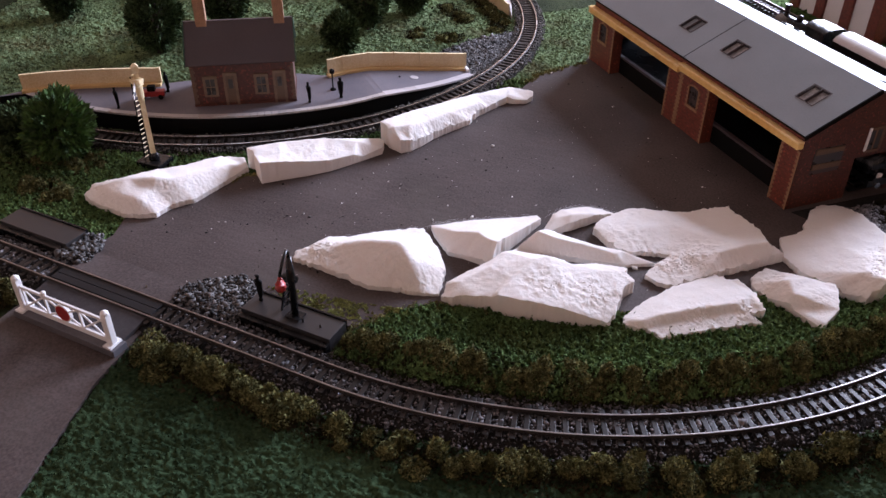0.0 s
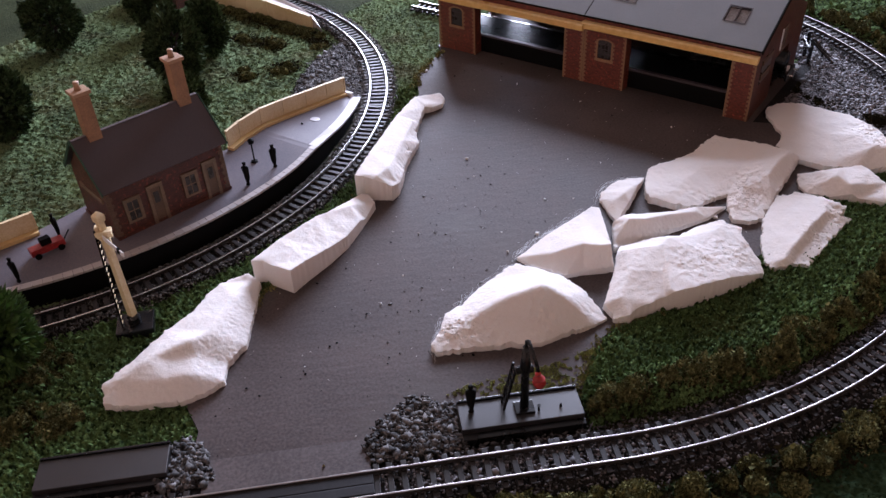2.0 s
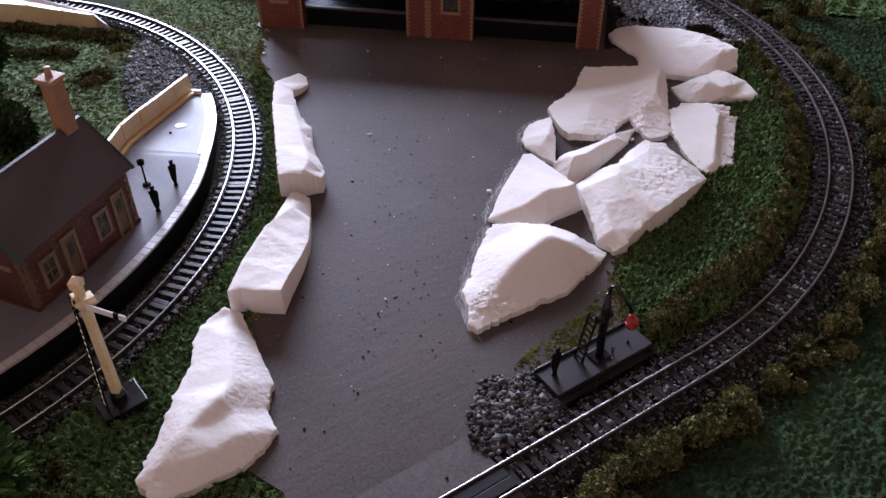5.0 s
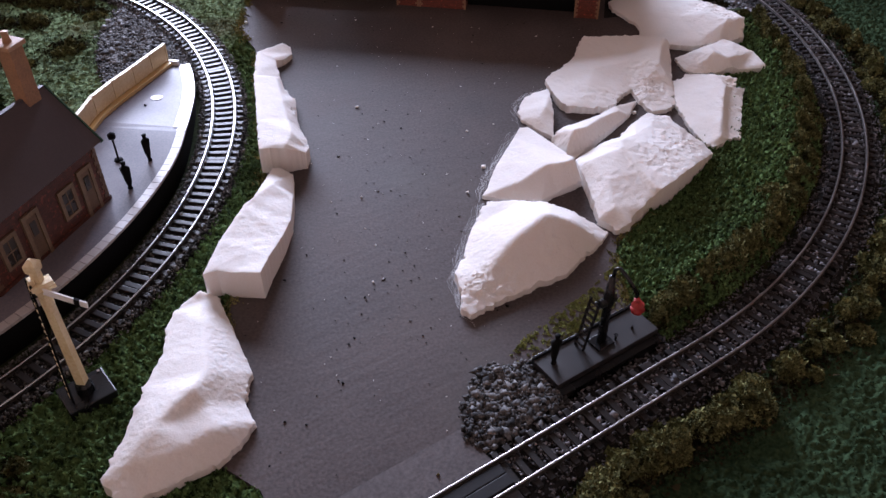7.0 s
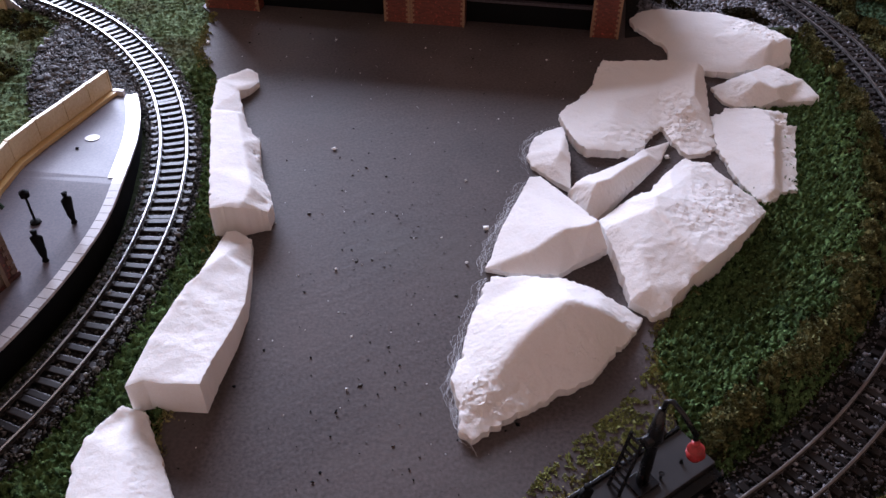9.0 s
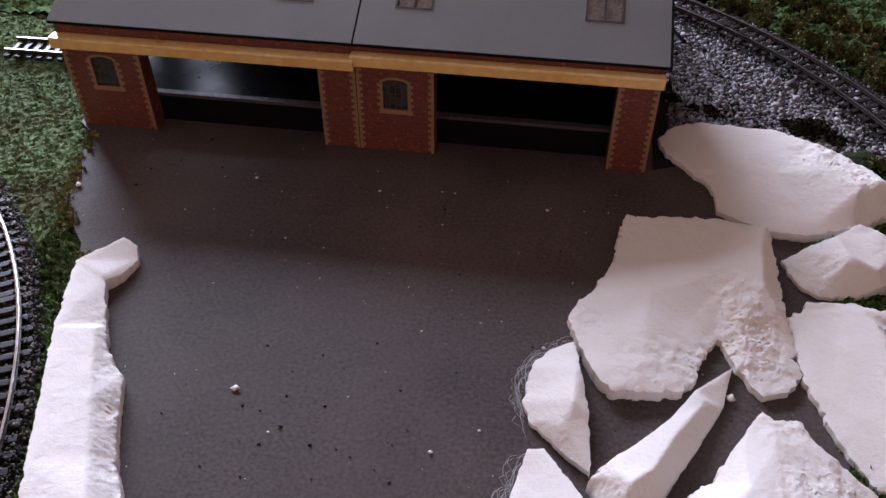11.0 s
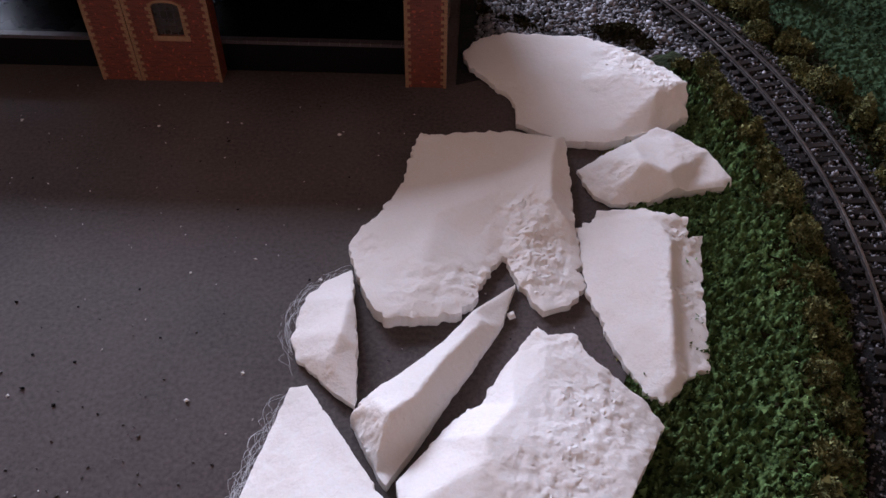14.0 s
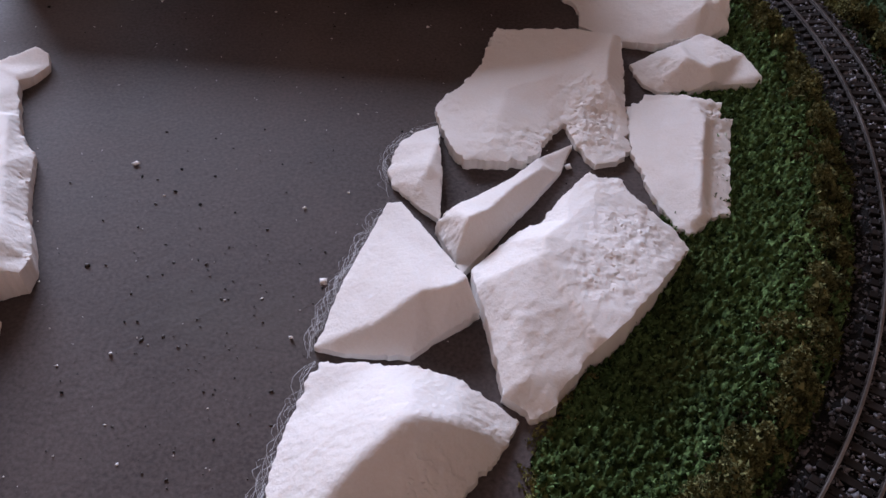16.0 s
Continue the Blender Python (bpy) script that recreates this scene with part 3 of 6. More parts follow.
FOAM_PIECES.append(("long narrow white foam sliver tapering to a point",
    [(-434, 335, 3), (-441, 310, 3), (-453, 287, 4), (-464, 268, 5), (-473, 250, 5), (-483, 233, 5), (-487, 238, 4), (-499, 260, 4), (-498, 262, 8), (-492, 267, 13), (-477, 282, 11), (-465, 296, 9), (-453, 315, 7)],
    [(-483, 254, 20), (-474, 263, 18), (-463, 286, 13), (-449, 309, 8)],
    [(0, 1), (1, 2), (2, 3)]))
FOAM_PIECES.append(("thick white foam slab with a pitted top, cracked across",
    [(-466, 250, 9), (-456, 263, 8), (-449, 268, 7), (-437, 288, 11), (-426, 305, 11), (-422, 300, 12), (-411, 302, 11), (-405, 290, 12), (-385, 272, 8), (-378, 262, 6), (-395, 231, 16), (-408, 209, 18), (-419, 194, 18), (-424, 191, 13), (-431, 181, 12), (-440, 165, 8), (-446, 161, 4), (-460, 169, 6), (-464, 184, 8), (-469, 203, 9), (-477, 222, 11), (-479, 233, 8)],
    [(-448, 246, 21), (-437, 262, 17), (-424, 284, 14.5), (-412, 245, 18), (-396, 256, 13), (-447, 236, 21.5), (-434, 213, 20), (-423, 195, 18), (-448.8, 235, 20.3), (-436, 212, 17.8), (-426, 194, 14), (-471, 222, 15), (-456, 200, 15.5), (-450, 175, 11.5)],
    [(0, 1), (1, 2), (0, 5), (5, 6), (6, 7), (8, 9), (9, 10), (11, 12), (12, 13)]))
FOAM_PIECES.append(("tapered white foam slab with one crumbly edge on the grass",
    [(-394, 383, 5), (-397, 376, 4), (-405, 371, 4), (-404, 349, 4), (-402, 327, 4), (-398, 316, 4), (-393, 300, 4), (-387, 287, 4), (-381, 276, 4), (-377, 275, 4), (-368, 282, 4), (-365, 288, 5), (-354, 294, 3), (-352, 322, 4), (-348, 356, 4), (-345, 370, 4), (-355, 364, 7), (-352, 376, 9), (-357, 377, 10), (-373, 383, 7)],
    [(-363, 358, 11.5), (-367, 328, 11.5), (-370, 300, 10.5), (-371, 285, 8), (-382, 350, 9), (-388, 315, 7), (-369, 376, 10), (-359, 357, 6), (-362, 328, 6), (-365, 300, 5)],
    [(0, 1), (1, 2), (2, 3), (7, 8), (8, 9)]))
FOAM_PIECES.append(("small pointed white foam chunk on the grass edge",
    [(-401, 415, 3), (-395, 397, 3), (-386, 390, 3), (-367, 392, 4), (-353, 399, 8), (-325, 404, 6), (-325, 408, 8), (-334, 426, 10), (-350, 439, 11), (-358, 443, 11), (-372, 433, 9), (-384, 427, 6), (-391, 423, 4)],
    [(-370, 409, 16), (-358, 404, 13), (-345, 398, 10), (-381, 398, 8)],
    [(0, 1), (1, 2)]))
FOAM_PIECES.append(("broad flat white foam slab with a crumbly leg",
    [(-483, 435, 6.5), (-458, 434, 10), (-434, 431, 14), (-413, 421, 19), (-407, 435, 9), (-406, 403, 7), (-407, 379, 6), (-404, 357, 5), (-404, 334, 4), (-410, 324, 4), (-422, 319, 4), (-428, 326, 4), (-439, 350, 4), (-444, 346, 4), (-449, 335, 5), (-451, 325, 5), (-460, 314, 6), (-491, 309, 7), (-499, 318, 7), (-512, 355, 4), (-506, 367, 5), (-498, 378, 5), (-489, 399, 5), (-487, 419, 6)],
    [(-416, 404, 18), (-417, 381, 15), (-442, 388, 11), (-472, 373, 8), (-428, 355, 8), (-476, 330, 8)],
    [(0, 1)]))
FOAM_PIECES.append(("small half-moon white foam offcut",
    [(-508, 338, 4), (-518, 333, 3), (-527, 321, 3), (-529, 299, 3), (-525, 289, 3), (-515, 279, 3), (-498, 266, 4), (-500, 291, 9), (-504, 318, 9)],
    [(-507, 315, 10), (-507, 297, 12), (-511, 286, 9)],
    [(0, 1), (1, 2)]))
FOAM_PIECES.append(("large flat white foam slab beside the brick shed",
    [(-463, 518, 4), (-460, 506, 4), (-449, 493, 4), (-443, 484, 4), (-436, 478, 4), (-432, 468, 4), (-432, 451, 4), (-408, 436, 5), (-385, 435, 6), (-363, 442, 8), (-340, 456, 9), (-340, 472, 20), (-345, 483, 19), (-364, 509, 15), (-371, 515, 14), (-391, 531, 10), (-437, 537, 7), (-453, 531, 6)],
    [(-375, 483, 17), (-354, 467, 20), (-353, 445, 12), (-377, 445, 9), (-397, 484, 10), (-427, 499, 7)],
    [(1, 2), (0, 3)]))
# how far each top is rounded off
ROUNDED = [15, 3, 3, 18, 3, 3, 2, 2, 3, 3, 3, 6]
# how ragged each rim is
RAGGED = [0.9, 0.15, 0.7, 1.1, 0.45, 0.35, 0.7, 1.2, 0.7, 1.1, 0.6, 0.9]
# crumbly places of each piece: x, y, reach, depth in mm
CRUMBLY = [[(-640, -45, 12, 0.35), (-685, -80, 12, 0.4)], [(-682, 100, 40, 0.35)], [(-676, 210, 7, 1.5), (-690, 234, 7, 1.5), (-703, 258, 7, 1.4), (-714, 283, 7, 1.2), (-733, 312, 7, 0.8)], [(-512, 92, 20, 1.1), (-482, 122, 18, 1.2), (-460, 155, 10, 0.8), (-535, 85, 14, 0.9)],
           [(-532, 235, 14, 0.5)], [(-494, 257, 10, 0.8)]]
CRUMBLY += [[(-406, 262, 24, 0.95), (-425, 232, 20, 0.6), (-414, 224, 18, 0.4), (-418, 296, 12, 0.8), (-456, 195, 26, 0.3)], [(-357, 330, 16, 1.2), (-354, 365, 14, 1.2), (-360, 292, 14, 0.9)],
           [(-385, 405, 18, 0.9), (-345, 422, 14, 0.6)], [(-424, 342, 22, 1.3), (-428, 372, 20, 1.0), (-470, 325, 24, 0.5), (-447, 335, 16, 0.8), (-505, 352, 12, 0.7), (-497, 400, 14, 0.9), (-480, 428, 10, 0.8)], [(-526, 310, 8, 0.5)], [(-365, 500, 24, 1.1), (-350, 472, 14, 1.0), (-440, 480, 14, 1.2)]]


def foam_block(label, outline, ridge, creases, crumbly, rounded, ragged, seed, pitch=0.95):
    """A broken foam offcut. outline: plan corners in mm with the height of the upper edge there; ridge: high places on top; creases join ridge places."""
    from mathutils.geometry import delaunay_2d_cdt
    n = len(outline)
    pts = [Vector(p[:2]) for p in outline] + [Vector(p[:2]) for p in ridge]
    heights = [p[2] for p in outline] + [p[2] for p in ridge]
    vs, _, fs, src, _, _ = delaunay_2d_cdt(pts, [(n + a, n + b) for a, b in creases], [list(range(n))], 1, 1e-4)
    flat = np.array([[v.x, v.y] for v in vs])
    hz = np.array([heights[s[0]] if s else 5.0 for s in src])

    def top(q):
        z = np.full(len(q), np.nan)
        for f in fs:
            for k in range(1, len(f) - 1):
                a, b, c = flat[f[0]], flat[f[k]], flat[f[k + 1]]
                m = np.array([[b[0] - a[0], c[0] - a[0]], [b[1] - a[1], c[1] - a[1]]])
                if abs(np.linalg.det(m)) < 1e-6:
                    continue
                w = np.linalg.solve(m, (q - a).T)
                ok = (w[0] >= -1e-3) & (w[1] >= -1e-3) & (w.sum(0) <= 1.001)
                z[ok] = hz[f[0]] + w[0][ok] * (hz[f[k]] - hz[f[0]]) + w[1][ok] * (hz[f[k + 1]] - hz[f[0]])
        bad = np.isnan(z)
        if bad.any():
            good = np.nonzero(~bad)[0]
            z[bad] = [z[good[np.argmin(((q[good] - p) ** 2).sum(1))]] for p in q[bad]]
        return z
    # the rim, crumbled a little
    rim = []
    for (x0, y0, _), (x1, y1, _) in zip(outline, outline[1:] + outline[:1]):
        d = math.dist((x0, y0), (x1, y1))
        k = max(1, round(d / pitch))
        for i in range(k):
            s = i / k
            x, y = x0 + (x1 - x0) * s, y0 + (y1 - y0) * s
            nx, ny = (y1 - y0) / max(d, 1e-6), -(x1 - x0) / max(d, 1e-6)
            j = 1.55 * noise.noise(Vector((x * 0.22, y * 0.22, seed))) + 0.7 * noise.noise(Vector((x * 0.6, y * 0.6, seed + 5))) + 0.22 * noise.noise(Vector((x * 1.7, y * 1.7, seed + 3)))
            j *= ragged * (0.30 + 2.6 * abs(noise.noise(Vector((x * 0.06, y * 0.06, seed + 11)))))
            j += sum(0.5 * a * noise.noise(Vector((x * 0.35, y * 0.35, seed + 2))) for u, v, reach, a in crumbly if math.dist((u, v), (x, y)) < 1.3 * reach)
            rim.append((x + nx * j, y + ny * j))
    rim = np.array(rim)
    lo, hi = rim.min(0), rim.max(0)
    gx, gy = np.meshgrid(np.arange(lo[0], hi[0], pitch), np.arange(lo[1], hi[1], pitch))
    rng = np.random.default_rng(int(seed * 10))
    inner = np.stack([gx.ravel(), gy.ravel()], 1) + rng.uniform(-0.3, 0.3, (gx.size, 2)) * pitch
    inner = inner[inside(inner, [tuple(p) for p in rim])]
    gap = np.min(np.hypot(inner[:, None, 0] - rim[None, :, 0], inner[:, None, 1] - rim[None, :, 1]), axis=1)
    inner, gap = inner[gap > 0.7 * pitch], gap[gap > 0.7 * pitch]
    every = np.concatenate([rim, inner])
    vs2, _, fs2, src2, _, _ = delaunay_2d_cdt([Vector(p) for p in every], [], [list(range(len(rim)))], 1, 1e-5)
    q = np.array([[v.x, v.y] for v in vs2])
    index = [s[0] if s else -1 for s in src2]
    z = top(q)
    pairs = np.array([(f[i], f[i - 1]) for f in fs2 for i in range(len(f))])
    fixed = np.array([0 <= i < len(rim) for i in index])
    for _ in range(rounded):
        total, count = np.zeros(len(q)), np.zeros(len(q))
        for a, b in ((0, 1), (1, 0)):
            np.add.at(total, pairs[:, a], z[pairs[:, b]])
            np.add.at(count, pairs[:, a], 1)
        z = np.where(fixed, z, 0.4 * z + 0.6 * total / np.maximum(count, 1))
    edge = np.array([0.0 if 0 <= i < len(rim) else (gap[i - len(rim)] if i >= 0 else 1.0) for i in index])
    pits = np.zeros(len(q))
    for u, v, reach, a in crumbly:
        w = np.clip(1.5 * (1 - np.hypot(q[:, 0] - u, q[:, 1] - v) / (1.35 * reach)), 0, 1) * a
        for i in np.nonzero(w)[0]:
            p = Vector((q[i, 0], q[i, 1], seed))
            d = noise.voronoi(p * 0.44)[0]
            pits[i] += w[i] * (0.9 * (d[1] - d[0]) - 0.55 + 1.0 * noise.noise(p * 0.20) + 0.55 * noise.noise(p * 0.95))
    rough = 0.9 * pits + np.array([0.32 * noise.noise(Vector((x * 0.09, y * 0.09, seed + 9))) + 0.13 * noise.noise(Vector((x * 0.35, y * 0.35, seed))) + 0.06 * noise.noise(Vector((x * 0.8, y * 0.8, seed))) for x, y in q])
    z = np.maximum(z + rough * np.clip(z / 6, 0.3, 1) - 0.30 * np.exp(-edge / 0.7), 0.8)
    bm = bmesh.new()
    cx, cy = lo[0] / 2 + hi[0] / 2, lo[1] / 2 + hi[1] / 2
    upper = [bm.verts.new(((x - cx) / 1000, (y - cy) / 1000, h / 1000)) for (x, y), h in zip(q, z)]
    for f in fs2:
        bm.faces.new([upper[i] for i in f])
    where = {i: k for k, i in enumerate(index) if 0 <= i < len(rim)}
    rings = [[upper[where[i]] for i in range(len(rim))]]
    rows = 4
    for r in range(1, rows + 1):
        ring = []
        for i, (x, y) in enumerate(rim):
            h = z[where[i]] * (1 - r / rows)
            j = 0.35 * noise.noise(Vector((x * 0.4, y * 0.4, h * 0.4 + seed))) if r < rows else -0.25
            a, b = rim[i - 1], rim[(i + 1) % len(rim)]
            d = max(1e-6, math.dist(a, b))
            ring.append(bm.verts.new(((x + (b[1] - a[1]) / d * j - cx) / 1000, (y - (b[0] - a[0]) / d * j - cy) / 1000, h / 1000)))
        rings.append(ring)
    for a, b in zip(rings, rings[1:]):
        for i in range(len(rim)):
            k = (i + 1) % len(rim)
            bm.faces.new((a[i], b[i], b[k], a[k]))
    bm.faces.new(rings[-1][::-1])
    ob = solo("foam_piece", bm, FOAM, label, "foam piece", group="foam offcuts on the yard", at=(cx / 1000, cy / 1000, 0.0003), smooth=True)
    ob.data.set_sharp_from_angle(angle=radians(38))
    return ob


for _i, (_l, _o, _r, _c) in enumerate(FOAM_PIECES):
    foam_block(_l, _o, _r, _c, CRUMBLY[_i], ROUNDED[_i], RAGGED[_i], 1.7 * _i + 0.3)


# ---- railway track ----
def heading(line, i):
    a, b = line[max(0, i - 1)], line[min(len(line) - 1, i + 1)]
    d = math.dist(a, b)
    return (b[0] - a[0]) / d, (b[1] - a[1]) / d


def rail_mesh(line, offset):
    """One rail: web and head swept along the line at a sideways offset."""
    prof = [(-0.0011, -0.0024), (0.0011, -0.0024), (0.0011, -0.0018), (0.0004, -0.0016), (0.0004, -0.0007), (0.0007, -0.0005), (0.0006, -0.0001), (0.0003, 0.0), (-0.0003, 0.0), (-0.0006, -0.0001), (-0.0007, -0.0005), (-0.0004, -0.0007), (-0.0004, -0.0016), (-0.0011, -0.0018)]
    bm = bmesh.new()
    rings = []
    for i, (x, y) in enumerate(line):
        dx, dy = heading(line, i)
        rings.append([bm.verts.new((x + dy * (offset + u), y - dx * (offset + u), RAIL_Z + w)) for u, w in prof])
    k = len(prof)
    for a, b in zip(rings, rings[1:]):
        for j in range(k):
            f = bm.faces.new((a[j], a[(j + 1) % k], b[(j + 1) % k], b[j]))
            f.material_index = 0 if 4 < j < 10 else 1
    return bm


def sleeper_mesh():
    bm = bmesh.new()
    box(bm, -0.0150, 0.0150, -0.00185, 0.00185, 0.0, 0.0026, bevel=0.0004)
    for s in (-1, 1):
        for o in (-0.0016, 0.0016):
            box(bm, s * GAUGE / 2 + o - 0.0007, s * GAUGE / 2 + o + 0.0007, -0.0009, 0.0009, 0.0026, 0.0034)
    return mesh_of(bm, "sleeper", SLEEPER)


SLEEPER_MESH = sleeper_mesh()


def track(label, line, skip=None, steel=None):
    t = thing("railway_track", label, "railway track", at=(line[0][0], line[0][1], 0), group="model railway tracks")
    inv = t.matrix_world.inverted()
    for side in (-1, 1):
        ob = part("rail", rail_mesh(line, side * GAUGE / 2), [steel or STEEL, RUST], t)
        ob.matrix_parent_inverse = inv
    run, nxt = 0.0, 0.004
    for i in range(1, len(line)):
        run += math.dist(line[i - 1], line[i])
        if run >= nxt:
            nxt += 0.0078
            dx, dy = heading(line, i)
            x, y = line[i]
            if skip and skip(x, y):
                continue
            ob = new("sleeper", SLEEPER_MESH)
            ob.parent = t
            ob.matrix_parent_inverse = inv
            ob.matrix_basis = pose(x, y, 0.0010, 0, 0, math.degrees(math.atan2(dy, dx)) - 90 + random.uniform(-1, 1))
    return t


def on_crossing(x, y):
    u = (Vector((x, y)) - CROSS_AT).dot(-SOUTH)
    return abs(u) < 0.050


track("curved model track with dark sleepers and shiny rails", OUTER_LINE, on_crossing, DULL_STEEL)
track("curved model railway track beside the station platform", STATION_LINE)
track("straight siding behind the shed under the parked wagons", straight((-1.05, 0.728), (-0.585, 0.728)))
track("straight siding running through the brick shed", straight((-0.93, 0.5625), (-0.475, 0.5758)))


# ballast bed and stones
def bed(name, line, half, label):
    bm = bmesh.new()
    rows = []
    for i, (x, y) in enumerate(line[::2]):
        dx, dy = heading(line, min(2 * i, len(line) - 1))
        rows.append([bm.verts.new((x + dy * o, y - dx * o, z)) for o, z in ((-half, -0.006), (-half + 0.006, 0.0009), (half - 0.006, 0.0009), (half, -0.006))])
    for a, b in zip(rows, rows[1:]):
        for j in range(3):
            bm.faces.new((a[j], a[j + 1], b[j + 1], b[j]))
    return solo(name, bm, BALLAST_BED, label, "ballast", kind="structure", smooth=True)


bed("ballast_bed", OUTER_LINE, 0.024, "dark ballast bed under the curved track")
bed("ballast_bed", STATION_LINE, 0.0195, "dark ballast bed under the station track")


def ballast_points(line, per_metre, half, z=0.0016):
    pts = np.array(line)
    seg = np.hypot(*np.diff(pts, axis=0).T)
    n = int(seg.sum() * per_metre)
    i = RNG.choice(len(seg), n, p=seg / seg.sum())
    s = RNG.random(n)
    d = (pts[i + 1] - pts[i]) / seg[i][:, None]
    o = RNG.uniform(-half, half, n)
    p = pts[i] + d * (s * seg[i])[:, None] + np.stack([d[:, 1], -d[:, 0]], 1) * o[:, None]
    zz = np.where(np.abs(o) < 0.016, z + 0.0004, z - np.clip((np.abs(o) - 0.016) * 0.35, 0, 0.004)) + RNG.normal(0, 0.0004, n)
    return np.column_stack([p, zz])


_p1 = ballast_points(OUTER_LINE, 15000, 0.027)
_u = (_p1[:, :2] - np.array(CROSS_AT)) @ np.array(-SOUTH)
_p1 = _p1[np.abs(_u) > 0.055]
_p2 = ballast_points(OUTER_LINE, 3000, 0.0075, 0.0022)
_p2 = _p2[np.abs((_p2[:, :2] - np.array(CROSS_AT)) @ np.array(-SOUTH)) > 0.055]
strewn("ballast_stones", _p2, 0.0008, PALE_BALLAST, "pale ballast chips lying between the rails", "ballast", stones=True, flat=0.8)
strewn("ballast_stones", _p1, 0.00075, GREY_BALLAST, "loose grey ballast stones between the sleepers", "ballast", stones=True, flat=0.8)
_p3 = ballast_points(STATION_LINE, 16000, 0.0185, 0.0030)
_o = np.abs(np.hypot(_p3[:, 0] - LEFT_C[0], _p3[:, 1] - LEFT_C[1]) - LEFT_R)
_p3 = _p3[(_o > 0.0118) & (_p3[:, 1] < 0.52)]
strewn("ballast_stones", _p3, 0.00065, STATION_BALLAST, "ballast heaped over the sleeper ends", "ballast", stones=True, flat=0.8)
strewn("ballast_stones", ballast_points(STATION_LINE, 13000, 0.0205), 0.00058, STATION_BALLAST, "loose grey ballast stones beside the station track", "ballast", stones=True, flat=0.8)


def scatter(poly, n):
    lo, hi = np.min(poly, 0), np.max(poly, 0)
    p = RNG.uniform(lo, hi, (n, 2))
    p = p[inside(p, poly)]
    return p


GRAVEL_NEAR = [along(0.052, -0.019), along(0.1055, -0.020), along(0.1055, -0.050), along(0.080, -0.062), along(0.062, -0.048), along(0.050, -0.032)]
GRAVEL_LEFT = [along(-0.074, -0.020), along(-0.046, -0.020), along(-0.050, -0.040), along(-0.060, -0.052), along(-0.074, -0.046)]
GRAVEL_SHED = [(-0.466, 0.490), (-0.45, 0.497), (-0.37, 0.535), (-0.345, 0.50), (-0.312, 0.505), (-0.318, 0.53), (-0.345, 0.578), (-0.382, 0.626), (-0.43, 0.673), (-0.48, 0.711), (-0.545, 0.745), (-0.62, 0.768), (-0.84, 0.765), (-0.84, 0.665), (-0.475, 0.655), (-0.466, 0.637)]
GRAVEL_STATION = [(-0.800, 0.318), (-0.790, 0.345), (-0.835, 0.375), (-0.89, 0.425), (-0.94, 0.44), (-0.93, 0.37), (-0.905, 0.32), (-0.87, 0.27), (-0.848, 0.255)]
for _poly, _n, _s, _lab in ((GRAVEL_NEAR, 5200, 0.00140, "heap of grey gravel beside the crane platform"), (GRAVEL_LEFT, 3200, 0.00140, "patch of grey gravel beside the crossing"),
                            (GRAVEL_SHED, 58000, 0.00115, "wide bed of grey gravel behind the brick shed"), (GRAVEL_STATION, 26000, 0.0011, "grey gravel patch between platform end and track")):
    _p = scatter(_poly, _n)
    _p = _p + RNG.normal(0, 0.0022, _p.shape)
    _p = _p[~inside(_p, YARD_OUTLINE) | (_n < 10000)]
    _mound = 0.0032 if _n < 10000 else 0.0005
    _z = _mound * RNG.random(len(_p)) + 0.0006
    strewn("gravel", np.column_stack([_p, _z]), _s, PALE_BALLAST if _n == 58000 else BALLAST, _lab, "gravel", stones=True, flat=0.75)
    bm = bmesh.new()
    prism(bm, _poly, -0.010, 0.0004)
    solo("gravel_bed", bm, BALLAST_BED, "dark base under the grey gravel", "gravel bed", kind="structure")


# ---- goods shed ----
QUOINS = [mesh_of(box(bmesh.new(), -_w / 2, _w / 2, -0.0005, 0.0, 0.0, 0.0020), "quoin", BUFF) for _w in (0.0018, 0.0034)]


